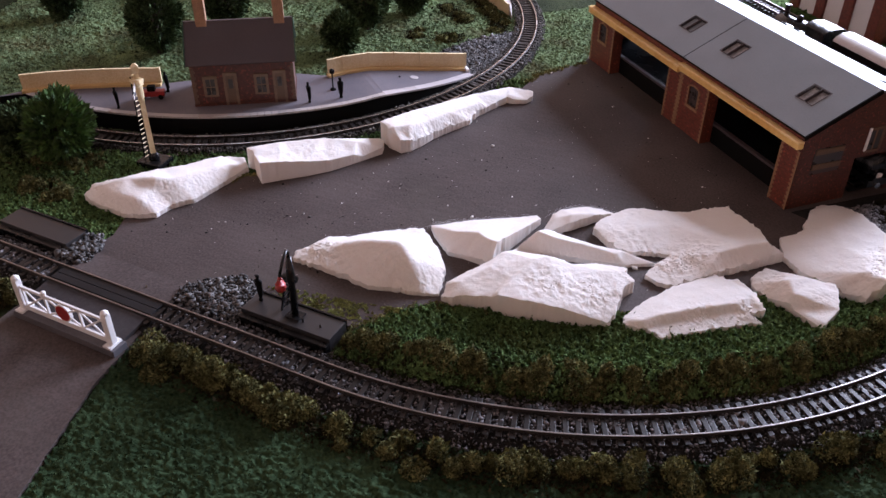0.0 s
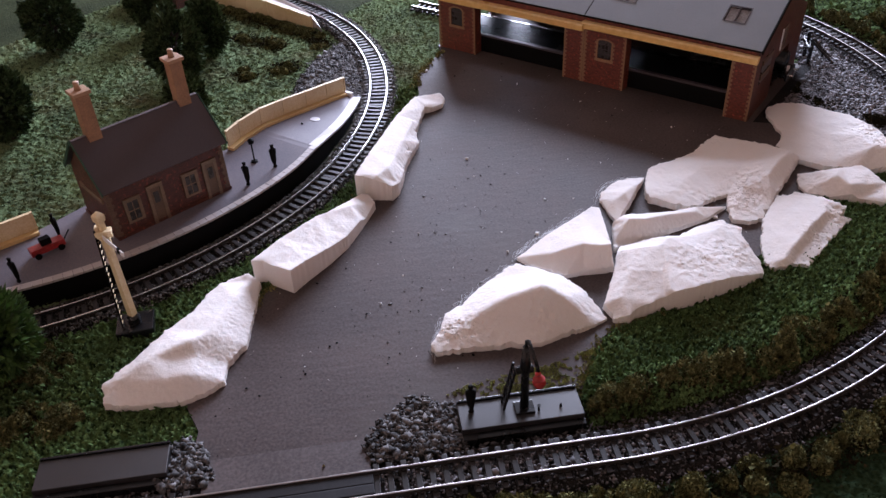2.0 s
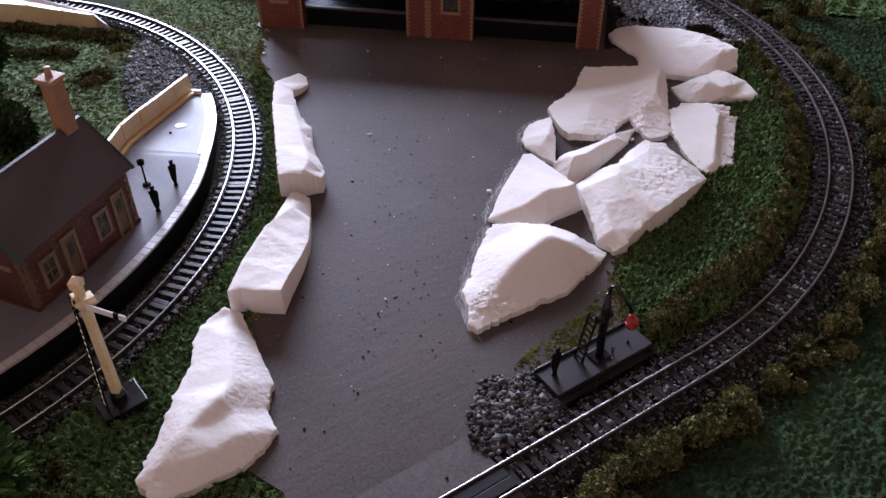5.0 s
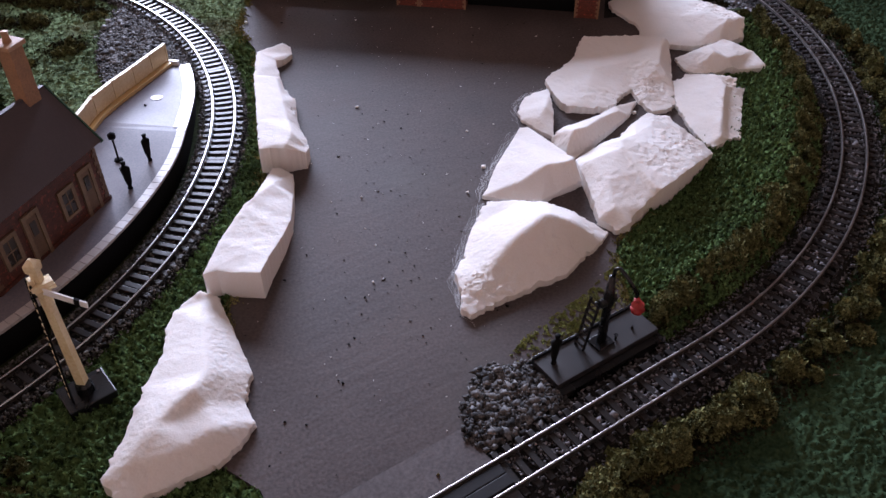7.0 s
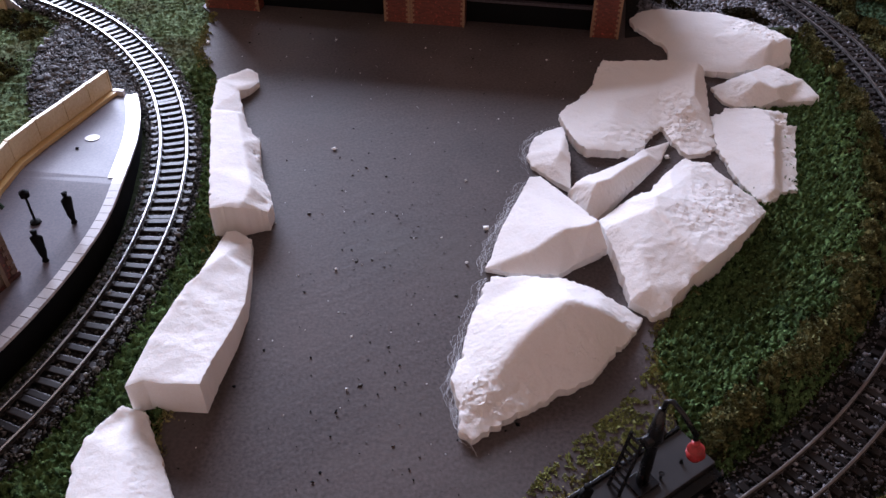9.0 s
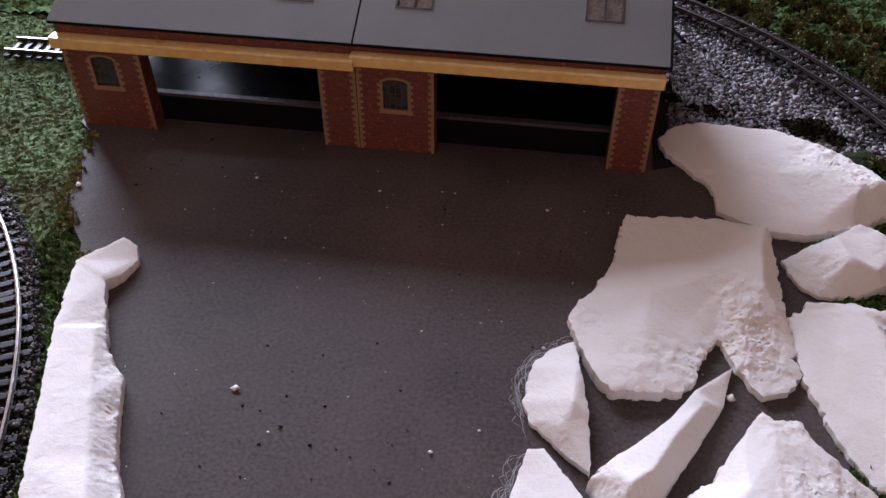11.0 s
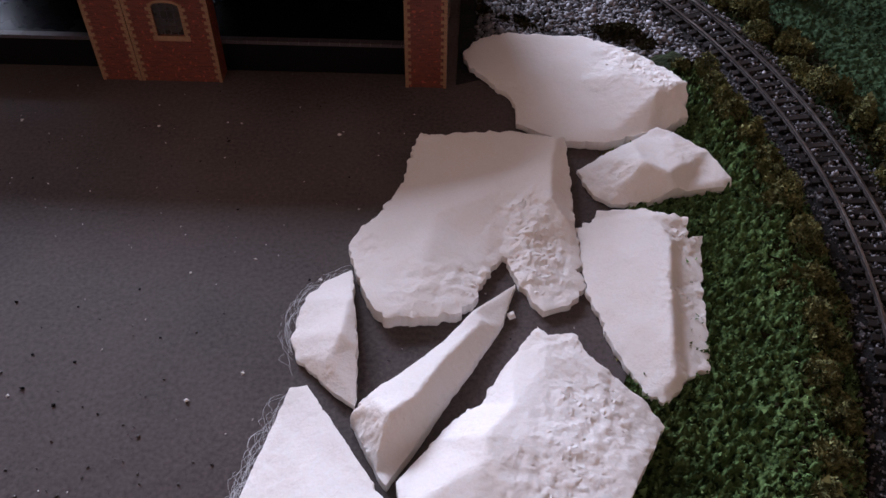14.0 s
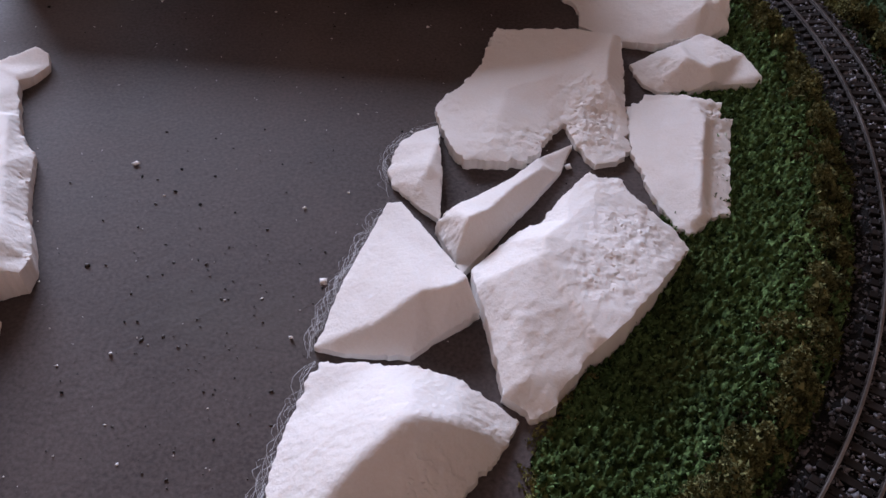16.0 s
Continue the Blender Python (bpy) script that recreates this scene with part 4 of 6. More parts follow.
def shed():
    s = thing("goods_shed", "red brick card goods shed with grey roof and ochre beams", "shed", at=(-0.8310, 0.4806, 0.0), rz=1.0)
    length, depth, split = 0.3595, 0.150, 0.1830
    eave, apex_y, apex_z = 0.0725, 0.0660, 0.1030
    th = 0.0025

    def wall(name, bm, mat=BRICK, label=""):
        return part(name, bm, mat, s, label)
    # front: two bays, each a pier with a window, an opening and a narrow pier
    for u0, pier, bay, end in ((0.0, 0.0490, 0.1115, 0.1830), (split + 0.0005, 0.0465, 0.1060, length)):
        a, b = u0 + pier, u0 + pier + bay
        wx0, wx1, wz0, wz1 = u0 + pier / 2 - 0.0075, u0 + pier / 2 + 0.0075, 0.0300, 0.0500
        wall("front_pier", grid_panel(bmesh.new(), (u0, wx0, wx1, a), (0, wz0, wz1, 0.0592), [(1, 1)], 0, th, upright))
        wall("front_pier", box(bmesh.new(), b, end, 0, th, 0, 0.0592))
        wall("front_pier", box(bmesh.new(), a - th, a, th, 0.012, 0, 0.0592), BRICK, "side of the bay opening")
        wall("front_pier", box(bmesh.new(), b, b + th, th, 0.012, 0, 0.0592), BRICK, "side of the bay opening")
        wall("front_band", box(bmesh.new(), u0, end, 0.0005, th, 0.0592, eave), BRICK, "brick band above the beam")
        off, out = (-0.0010, 0.0074) if u0 == 0 else (0.0014, 0.0058)
        beam = wall("ochre_beam", box(bmesh.new(), u0 - 0.0015, end + 0.0010, -out, 0.0004, 0.0589 + off, 0.0640 + off, bevel=0.0005), OCHRE, "ochre painted beam over the bay")
        part("moulding", box(bmesh.new(), u0 - 0.0017, end + 0.0012, -out - 0.0005, 0.0004, 0.0641 + off, 0.0660 + off, bevel=0.0007), BEAM_TOP, beam, "paler ochre top moulding")
        win = wall("window", box(bmesh.new(), wx0, wx1, 0.0012, 0.0020, wz0, wz1), PANE, "dark arched window")
        part("sill", box(bmesh.new(), wx0 - 0.0028, wx1 + 0.0028, -0.0007, 0.0, wz0 - 0.0030, wz0), BUFF, win)
        cx = (wx0 + wx1) / 2
        arch = lambda x, r, y: Vector((cx + (0.0076 + r) * math.cos(x), y, wz1 - 0.0022 + (0.0026 + r) * math.sin(x)))
        part("arch", grid_panel(bmesh.new(), [math.pi * k / 16 for k in range(17)], (0.0, 0.0015), [], -0.0006, 0.0, arch), BUFF, win)
        bars = lambda p, q: [p] + [e for k in range(1, 4) for e in (p + (q - p) * k / 4 - 0.0002, p + (q - p) * k / 4 + 0.0002)] + [q]
        part("glazing_bars", grid_panel(bmesh.new(), bars(wx0, wx1), bars(wz0, wz1), [(i, j) for i in (0, 2, 4, 6) for j in (0, 2, 4, 6)], 0.0007, 0.0012, upright), SLATE_DARK, win)
        # toothed pale corner stones down each edge
        for x, side in ((u0, 1), (a, -1), (b, 1), (end, -1), (wx0, -1), (wx1, 1)):
            z0, z1 = (0.0, 0.0570) if x not in (wx0, wx1) else (wz0, wz1)
            k, z = 0, z0
            while z < z1 - 0.0008:
                w = 0.0034 if k % 2 else 0.0018
                ob = new("quoin", QUOINS[k % 2])
                ob.parent = s
                ob.matrix_basis = pose(x + side * w / 2, 0, z)
                z += 0.0022
                k += 1
    # ends and back
    for x0, x1 in ((0.0, th), (length - th, length)):
        bm = bmesh.new()
        prof = [(0, 0), (0.063, 0), (0.063, 0.040), (0.108, 0.040), (0.108, 0), (depth, 0), (depth, eave - 0.0035), (apex_y, apex_z - 0.001), (0, eave - 0.001)]
        vs = [[bm.verts.new((x, y, z)) for y, z in prof] for x in (x0, x1)]
        bm.faces.new(vs[0])
        bm.faces.new(vs[1][::-1])
        for i in range(len(prof)):
            k = (i + 1) % len(prof)
            bm.faces.new((vs[0][i], vs[0][k], vs[1][k], vs[1][i]))
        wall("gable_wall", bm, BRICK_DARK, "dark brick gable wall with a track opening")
    x = length
    win = wall("gable_window", box(bmesh.new(), x, x + 0.0004, 0.016, 0.047, 0.032, 0.057), PANE, "wide gable window with two pale bars")
    for z in (0.0365, 0.0510):
        part("louvre", box(bmesh.new(), x + 0.0004, x + 0.0012, 0.0165, 0.0465, z, z + 0.0052), DOOR, win)
    win = wall("gable_window", box(bmesh.new(), x, x + 0.0004, 0.070, 0.086, 0.047, 0.067), PANE, "small gable window with one white jamb")
    for y0, y1, z0, z1 in ((0.0690, 0.0715, 0.046, 0.068), (0.0845, 0.0870, 0.046, 0.068), (0.0715, 0.0845, 0.0655, 0.068), (0.0705, 0.0855, 0.0440, 0.0465), (0.0774, 0.0786, 0.0465, 0.0655)):
        part("frame_bar", box(bmesh.new(), x + 0.0002, x + 0.0012, y0, y1, z0, z1), WHITE if y0 == 0.0690 else PRINT, win)
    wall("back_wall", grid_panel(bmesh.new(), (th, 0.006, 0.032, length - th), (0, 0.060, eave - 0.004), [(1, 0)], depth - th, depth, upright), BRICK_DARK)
    # loading floor inside
    wall("loading_floor", box(bmesh.new(), th, length - th, 0.0165, 0.060, 0, 0.0200), GLOSS_FLOOR, "glossy black loading floor")
    wall("floor_front", box(bmesh.new(), th, length - th, 0.0125, 0.0163, 0, 0.0180), MATT_BLACK, "black face of the loading floor")
    for k in range(60):
        x = th + (length - 2 * th) * k / 60
        wall("floor_edge_stone", box(bmesh.new(), x + 0.0001, x + (length - 2 * th) / 60 - 0.0001, 0.0120, 0.0165, 0.0182, 0.0204), SLATE_DARK)
    # roof slopes with skylights
    def slope_frame(y, z):
        rise, go = apex_z - z, apex_y - y
        return math.hypot(rise, go), math.degrees(math.atan2(rise, abs(go)))
    run, tilt = slope_frame(-0.0014, eave - 0.0006)
    front = pose(0, -0.0014, eave - 0.0006, tilt, 0, 0)
    brun, btilt = slope_frame(depth + 0.004, eave - 0.0020)
    back = Matrix.Translation((0, depth + 0.004, eave - 0.0020)) @ Matrix.Diagonal((1, -1, 1, 1)) @ pose(0, 0, 0, btilt, 0, 0)
    sky_s = (0.0280, 0.0470)
    for u0, u1, cuts in ((-0.002, split - 0.0006, (0.034, 0.144)), (split + 0.0006, length + 0.002, (0.215, 0.3245))):
        rear_cut = [(1, 1)] if u0 < 0 else [(3, 1)]
        for frame_m, reach, name, gone in ((front, run, "flat grey card roof", [(1, 1), (3, 1)]), (back, brun, "grey card rear roof slope", rear_cut)):
            edges = [u0] + [e for c in cuts for e in (c - 0.0100, c + 0.0100)] + [u1]
            bm = grid_panel(bmesh.new(), edges, (0, sky_s[0], sky_s[1], reach), gone, 0, 0.0016, lambda x, y, z: frame_m @ Vector((x, y, z)))
            wall("roof_slope", bm, SLATE, name)
        for c in cuts:
            bm = grid_panel(bmesh.new(), (c - 0.0110, c - 0.0100, c - 0.0004, c + 0.0004, c + 0.0100, c + 0.0110), (sky_s[0] - 0.001, sky_s[0], sky_s[1], sky_s[1] + 0.001), [(1, 1), (3, 1)], -0.0010, 0.0019, lambda x, y, z: front @ Vector((x, y, z)))
            k = wall("skylight", bm, SLATE_DARK, "small recessed skylight")
            part("pane", box(bmesh.new(), c - 0.0100, c + 0.0100, sky_s[0], sky_s[1], -0.0022, -0.0012, front), SKYLIGHT if c > 0.2 else SLATE, k)
    wall("joint_strip", box(bmesh.new(), split - 0.0006, split + 0.0006, -0.0004, run, 0.0, 0.0012, front), MATT_BLACK)
    wall("barge_board", box(bmesh.new(), length + 0.0021, length + 0.0034, -0.001, run + 0.001, -0.0020, 0.0020, front), MATT_BLACK)
    wall("eaves_strip", box(bmesh.new(), -0.002, length + 0.002, -0.0008, -0.0001, -0.0004, 0.0012, front), MATT_BLACK)
    return s


shed()


# ---- station ----
PLAT_C, PLAT_R, PLAT_Z = (-1.125, 0.131), 0.364, 0.0175


def platform_z(y):
    """Flat along the station, then a ramp down to the ground."""
    return PLAT_Z if y < 0.205 else max(0.0024, PLAT_Z - (y - 0.205) / 0.120 * (PLAT_Z - 0.0024))


def resampled(pts, n):
    run = np.concatenate([[0], np.cumsum([math.dist(a, b) for a, b in zip(pts, pts[1:])])])
    s = np.linspace(0, run[-1], n)
    return list(zip(np.interp(s, run, [p[0] for p in pts]), np.interp(s, run, [p[1] for p in pts])))


RIGHT_FENCE = [(-0.8415, 0.3245), (-0.8425, 0.2990), (-0.8430, 0.2700), (-0.8445, 0.2400), (-0.8440, 0.2100), (-0.8410, 0.1800), (-0.8365, 0.1610)]
LEFT_FENCE = [(-0.8710, -0.0120), (-0.8790, -0.0400), (-0.8860, -0.0680), (-0.8920, -0.0960), (-0.8960, -0.1240), (-0.8970, -0.1520)]


PLAT_FRONT = []
for _x, _y in arc(PLAT_C, PLAT_R, -50, 33.0, 0.0072):
    _s = min(1.0, max(0.0, (math.degrees(math.atan2(_y - PLAT_C[1], _x - PLAT_C[0])) - 4.0) / 14.0))
    _k = 1 - 0.0045 / PLAT_R * _s * _s * (3 - 2 * _s)
    PLAT_FRONT.append((PLAT_C[0] + (_x - PLAT_C[0]) * _k, PLAT_C[1] + (_y - PLAT_C[1]) * _k))
PLAT_BACK = resampled([(-0.893, -0.180)] + [(x - 0.002, y) for x, y in LEFT_FENCE[::-1]] + [(-0.872, 0.02), (-0.868, 0.08), (-0.856, 0.13)] + [(x - 0.002, y) for x, y in RIGHT_FENCE[::-1]], len(PLAT_FRONT))
PLAT_OUTLINE = PLAT_FRONT + PLAT_BACK[::-1]


def platform():
    t = thing("station_platform", "curved grey station platform with pale edge slabs", "platform", at=(-0.80, 0.10, 0))
    inv = t.matrix_world.inverted()

    def keep(ob):
        ob.matrix_parent_inverse = inv
        return ob
    front, outline = PLAT_FRONT, PLAT_OUTLINE
    n = len(front)
    bm = bmesh.new()
    heights = [platform_z(y) for _, y in front]
    vt = [bm.verts.new((*p, platform_z(p[1]))) for p in outline]
    vb = [bm.verts.new((*p, -0.004)) for p in outline]
    for i in range(n - 1):
        j = 2 * n - 1 - i
        f = bm.faces.new((vt[i], vt[i + 1], vt[j - 1], vt[j]))
        f.material_index = 0
    m = len(outline)
    for i in range(m):
        f = bm.faces.new((vb[i], vb[(i + 1) % m], vt[(i + 1) % m], vt[i]))
        f.material_index = 1
    keep(part("platform_body", bm, [TARMAC, MATT_BLACK], t, "grey platform top on a black retaining wall"))
    # edge slabs, one by one
    for i in range(n - 1):
        (x0, y0), (x1, y1) = front[i], front[i + 1]
        d0 = Vector((x0 - PLAT_C[0], y0 - PLAT_C[1])).normalized()
        d1 = Vector((x1 - PLAT_C[0], y1 - PLAT_C[1])).normalized()
        sloping = y0 > 0.205
        w0, w1 = 0.0085 if sloping else 0.0052, -0.0012
        g = 0.00003 if sloping else 0.0002
        e = Vector((x1 - x0, y1 - y0)).normalized() * g
        ring = [(x0 - d0.x * w0 + e.x, y0 - d0.y * w0 + e.y), (x0 - d0.x * w1 + e.x, y0 - d0.y * w1 + e.y), (x1 - d1.x * w1 - e.x, y1 - d1.y * w1 - e.y), (x1 - d1.x * w0 - e.x, y1 - d1.y * w0 - e.y)]
        bm = bmesh.new()
        lo = [bm.verts.new((*p, h - 0.0012)) for p, h in zip(ring, (heights[i], heights[i], heights[i + 1], heights[i + 1]))]
        hi = [bm.verts.new((*p, h + 0.0007)) for p, h in zip(ring, (heights[i], heights[i], heights[i + 1], heights[i + 1]))]
        bm.faces.new(hi)
        bm.faces.new(lo[::-1])
        for k in range(4):
            bm.faces.new((lo[k], lo[(k + 1) % 4], hi[(k + 1) % 4], hi[k]))
        keep(part("edge_slab", bm, RAMP_EDGE if sloping else SLAB, t))
    m = pose(-0.818, 0.255, platform_z(0.255) + 0.0001, -math.degrees(math.atan(PLAT_Z / 0.120)), 0, 0)
    bm = tube(bmesh.new(), [(0, 0, 0), (0, 0, 0.0004), (0, 0, 0.00045)], [0.0048, 0.0048, 0.0040], 28)
    bm.transform(m)
    keep(part("round_mark", bm, RAMP_EDGE, t, "pale round mark"))
    keep(part("dark_chip", tube(bmesh.new(), [(-0.8195, 0.2382, platform_z(0.238) + 0.0002), (-0.8195, 0.2384, platform_z(0.238) + 0.0007), (-0.8187, 0.2394, platform_z(0.238) + 0.0006)], [0.0010, 0.0012, 0.0004], 6), MATT_BLACK, t))
    keep(part("end_block", box(bmesh.new(), -0.840, -0.831, 0.3225, 0.3262, 0.0, 0.0064, bevel=0.0004), WHITE, t, "small white end block"))
    return t


platform()


def fence(label, pts, height=0.0185):
    """Cream fence panels along pts, each on its plinth, with posts at the joints."""
    t = thing("platform_fence", label, "fence", at=(*pts[0], platform_z(pts[0][1])), group="cream platform fences")
    inv = t.matrix_world.inverted()
    for (x0, y0), (x1, y1) in zip(pts, pts[1:]):
        z0, z1 = platform_z(y0), platform_z(y1)
        d = math.dist((x0, y0), (x1, y1))
        lean = Matrix.Identity(4)
        lean[2][0] = (z1 - z0) / d
        m = pose(x0, y0, z0, 0, 0, math.degrees(math.atan2(y1 - y0, x1 - x0))) @ lean
        for name, a in (("fence_panel", (0.0009, d - 0.0009, -0.0009, 0.0009, 0.0034, height)), ("plinth", (0.0, d, -0.0012, 0.0056, 0.0002, 0.0030)), ("post", (-0.0008, 0.0008, -0.0014, 0.0014, 0.0034, height + 0.0010)), ("capping", (0.0009, d - 0.0009, -0.0014, 0.0014, height, height + 0.0007))):
            ob = part(name, box(bmesh.new(), *a, m), PLINTH if name == "plinth" else CREAM, t)
            ob.matrix_parent_inverse = inv
    return t


fence("cream plastic fence along the sloping platform end", RIGHT_FENCE)
fence("cream plastic fence along the back of the platform", LEFT_FENCE)


def station():
    t = thing("station_building", "small dark red brick station building with two tall chimneys", "building", at=(-0.8035, 0.0175, PLAT_Z), rz=79.6)
    w, d, eave, ridge = 0.1010, 0.0600, 0.0465, 0.0775
    # local x runs along the front, local y goes back from it
    bm = bmesh.new()
    box(bm, 0, w, 0.0012, d, 0, eave)
    part("wall_block", bm, BRICK_DARK, t)
    for x in (0.0002, w - 0.0022):
        bm = bmesh.new()
        vs = [[bm.verts.new((xx, y, z)) for y, z in ((0.0012, eave), (d, eave), (d / 2, ridge - 0.002))] for xx in (x, x + 0.0020)]
        bm.faces.new(vs[0])
        bm.faces.new(vs[1][::-1])
        for i in range(3):
            bm.faces.new((vs[0][i], vs[0][(i + 1) % 3], vs[1][(i + 1) % 3], vs[1][i]))
        part("gable", bm, BRICK_DARK, t)
    run = math.hypot(d / 2 + 0.003, ridge - eave + 0.002)
    tilt = math.degrees(math.atan2(ridge - eave + 0.002, d / 2 + 0.003))
    for m in (pose(0, -0.003, eave - 0.002, tilt, 0, 0), pose(w, d + 0.003, eave - 0.002, tilt, 0, 180)):
        bm = bmesh.new()
        box(bm, -0.003, w + 0.003, 0, run, 0.0, 0.0014, m)
        part("roof_slope", bm, SLATE_DARK, t, "brown-grey card roof")
    for x in (-0.0042, w + 0.0032):
        for m in (pose(x, -0.0032, eave - 0.0030, tilt, 0, 0), pose(x + 0.0010, d + 0.0032, eave - 0.0030, tilt, 0, 180)):
            part("barge_board", box(bmesh.new(), 0, 0.0010, 0, run + 0.001, 0.0, 0.0028, m), GREEN, t, "dark green barge board")
    part("ridge_tiles", box(bmesh.new(), -0.003, w + 0.003, d / 2 - 0.0016, d / 2 + 0.0016, ridge - 0.0006, ridge + 0.0016, bevel=0.0004), SLATE_DARK, t)
    for x, mat, wd, z0, z1, kind in ((0.0175, PANE, 0.0090, 0.012, 0.029, "window"), (0.0375, DOOR, 0.0085, 0.0, 0.032, "door"), (0.0680, PANE, 0.0090, 0.012, 0.029, "window"), (0.0865, DOOR, 0.0080, 0.0, 0.032, "door")):
        o = part(kind, box(bmesh.new(), x - wd / 2, x + wd / 2, 0.0004, 0.0012, z0, z1), mat, t, "tan panelled door" if kind == "door" else "sash window with buff surround")
        low = z0 - 0.0018 if kind == "window" else z0
        bm = grid_panel(bmesh.new(), (x - wd / 2 - 0.0026, x - wd / 2, x + wd / 2, x + wd / 2 + 0.0026), (low, z0 + (0 if kind == "window" else 0.0001), z1, z1 + 0.0030), [(1, 1)] + ([] if kind == "window" else [(1, 0)]), -0.0004, 0.0012, upright)
        part("surround", bm, SURROUND, o)
        bm = bmesh.new()
        if kind == "window":
            mid = (z0 + z1) / 2
            grid_panel(bm, (x - wd / 2, x - 0.0003, x + 0.0003, x + wd / 2), (z0, mid - 0.0004, mid + 0.0004, z1), [(0, 0), (2, 0), (0, 2), (2, 2)], 0.0, 0.0004, upright)
            part("sash_bars", bm, SURROUND, o)
        else:
            box(bm, x - 0.0022, x + 0.0022, 0.0000, 0.0004, 0.018, 0.028)
            part("door_glass", bm, PANE, o)
    for x in (0.0145, 0.0910):
        bm = bmesh.new()
        a, b = 0.0052, 0.0050
        box(bm, x - a, x + a, d / 2 - b, d / 2 + b, ridge - 0.010, ridge + 0.0345)
        c = part("chimney", bm, CHIMNEY, t, "tall orange brick chimney")
        bm = bmesh.new()
        box(bm, x - a - 0.0018, x + a + 0.0018, d / 2 - b - 0.0018, d / 2 + b + 0.0018, ridge + 0.0345, ridge + 0.0373, bevel=0.0004)
        part("chimney_cap", bm, TERRACOTTA, c)
        part("chimney_pot", tube(bmesh.new(), [(x, d / 2, ridge + 0.0373), (x, d / 2, ridge + 0.0410), (x, d / 2, ridge + 0.0435)], [0.0026, 0.0020, 0.0024], 12), TERRACOTTA, c, smooth=True)
    for x in (-0.0002, w - 0.0028):
        for k in range(13):
            ww = 0.0042 if k % 2 else 0.0028
            x0 = x if x < 0.01 else w + 0.0002 - ww
            part("quoin", box(bmesh.new(), x0, x0 + ww, -0.0002 + 0.0008, 0.0012, 0.0032 * k, 0.0032 * k + 0.0029), PRINT, t)
    # the end walls: toothed stones at the front corners, and a pale nameboard across one of them
    for x0, x1 in ((-0.0006, 0.0), (w, w + 0.0006)):
        for k in range(13):
            dd = 0.0046 if k % 2 else 0.0030
            part("quoin", box(bmesh.new(), x0, x1, 0.0014, 0.0014 + dd, 0.0032 * k, 0.0032 * k + 0.0029), PRINT, t)
    part("nameboard", box(bmesh.new(), -0.0014, 0.0, 0.0100, 0.0500, 0.0300, 0.0345, bevel=0.0003), SURROUND, t, "pale board across the end wall")
    part("plinth_course", box(bmesh.new(), -0.0010, w + 0.0010, 0.0002, d + 0.0008, 0.0, 0.0026), BRICK_DARK, t)
    return t


station()


# ---- figures and platform furniture ----
def figurine(label, x, y, z, turn, tall=0.0225, coat=True):
    """A tiny plain painted figure: one turned shape."""
    bm = bmesh.new()
    prof = [(0.0, 0.0016), (0.03, 0.0020), (0.10, 0.0013), (0.30, 0.0021), (0.45, 0.0023), (0.62, 0.0027), (0.78, 0.0030), (0.83, 0.0019), (0.86, 0.0010), (0.90, 0.0015), (0.95, 0.0016), (0.985, 0.0019), (1.0, 0.0008)]
    rings = []
    for h, r in prof:
        rings.append([bm.verts.new((r * math.cos(a) * (1.15 if 0.2 < h < 0.85 else 1), r * math.sin(a) * 0.75 + 0.0004 * math.sin(h * 5), h * tall)) for a in (2 * math.pi * k / 10 for k in range(10))])
    for a, b in zip(rings, rings[1:]):
        for k in range(10):
            bm.faces.new((a[k], a[(k + 1) % 10], b[(k + 1) % 10], b[k]))
    bm.faces.new(rings[0][::-1])
    bm.faces.new(rings[-1])
    return solo("figurine", bm, MATT_BLACK, label, "figurine", group="tiny painted figurines", at=(x, y, z), rz=turn, smooth=True)


figurine("tiny dark painted figurine standing on the platform", -0.7775, 0.1295, PLAT_Z + 0.0002, 20)
figurine("tiny dark painted figurine standing beside the platform lamp", -0.7788, 0.1630, PLAT_Z + 0.0002, 70)
figurine("tiny dark painted figurine standing near the red barrow", -0.8248, -0.0575, PLAT_Z + 0.0002, 10)
figurine("tiny dark painted figurine standing behind the red barrow", -0.8490, -0.0070, PLAT_Z + 0.0002, -30)
figurine("tiny dark painted figurine standing on the crane platform", *along(0.1135, -0.0400), 0.0080, 40, 0.0235)


def platform_lamp():
    t = thing("platform_lamp", "small dark green platform lamp on a round foot", "lamp", at=(-0.8012, 0.1595, PLAT_Z))
    part("base", tube(bmesh.new(), [(0, 0, 0), (0, 0, 0.0012), (0, 0, 0.0020)], [0.0032, 0.0030, 0.0010], 12), MATT_BLACK, t)
    part("post", tube(bmesh.new(), [(0, 0, 0.0020), (0, 0, 0.0180)], 0.0007, 8), MATT_BLACK, t)
    part("lantern", tube(bmesh.new(), [(0, 0, 0.0178), (0, 0, 0.0190), (0, 0, 0.0222), (0, 0, 0.0236)], [0.0008, 0.0026, 0.0028, 0.0006], 10), MATT_BLACK, t)


platform_lamp()


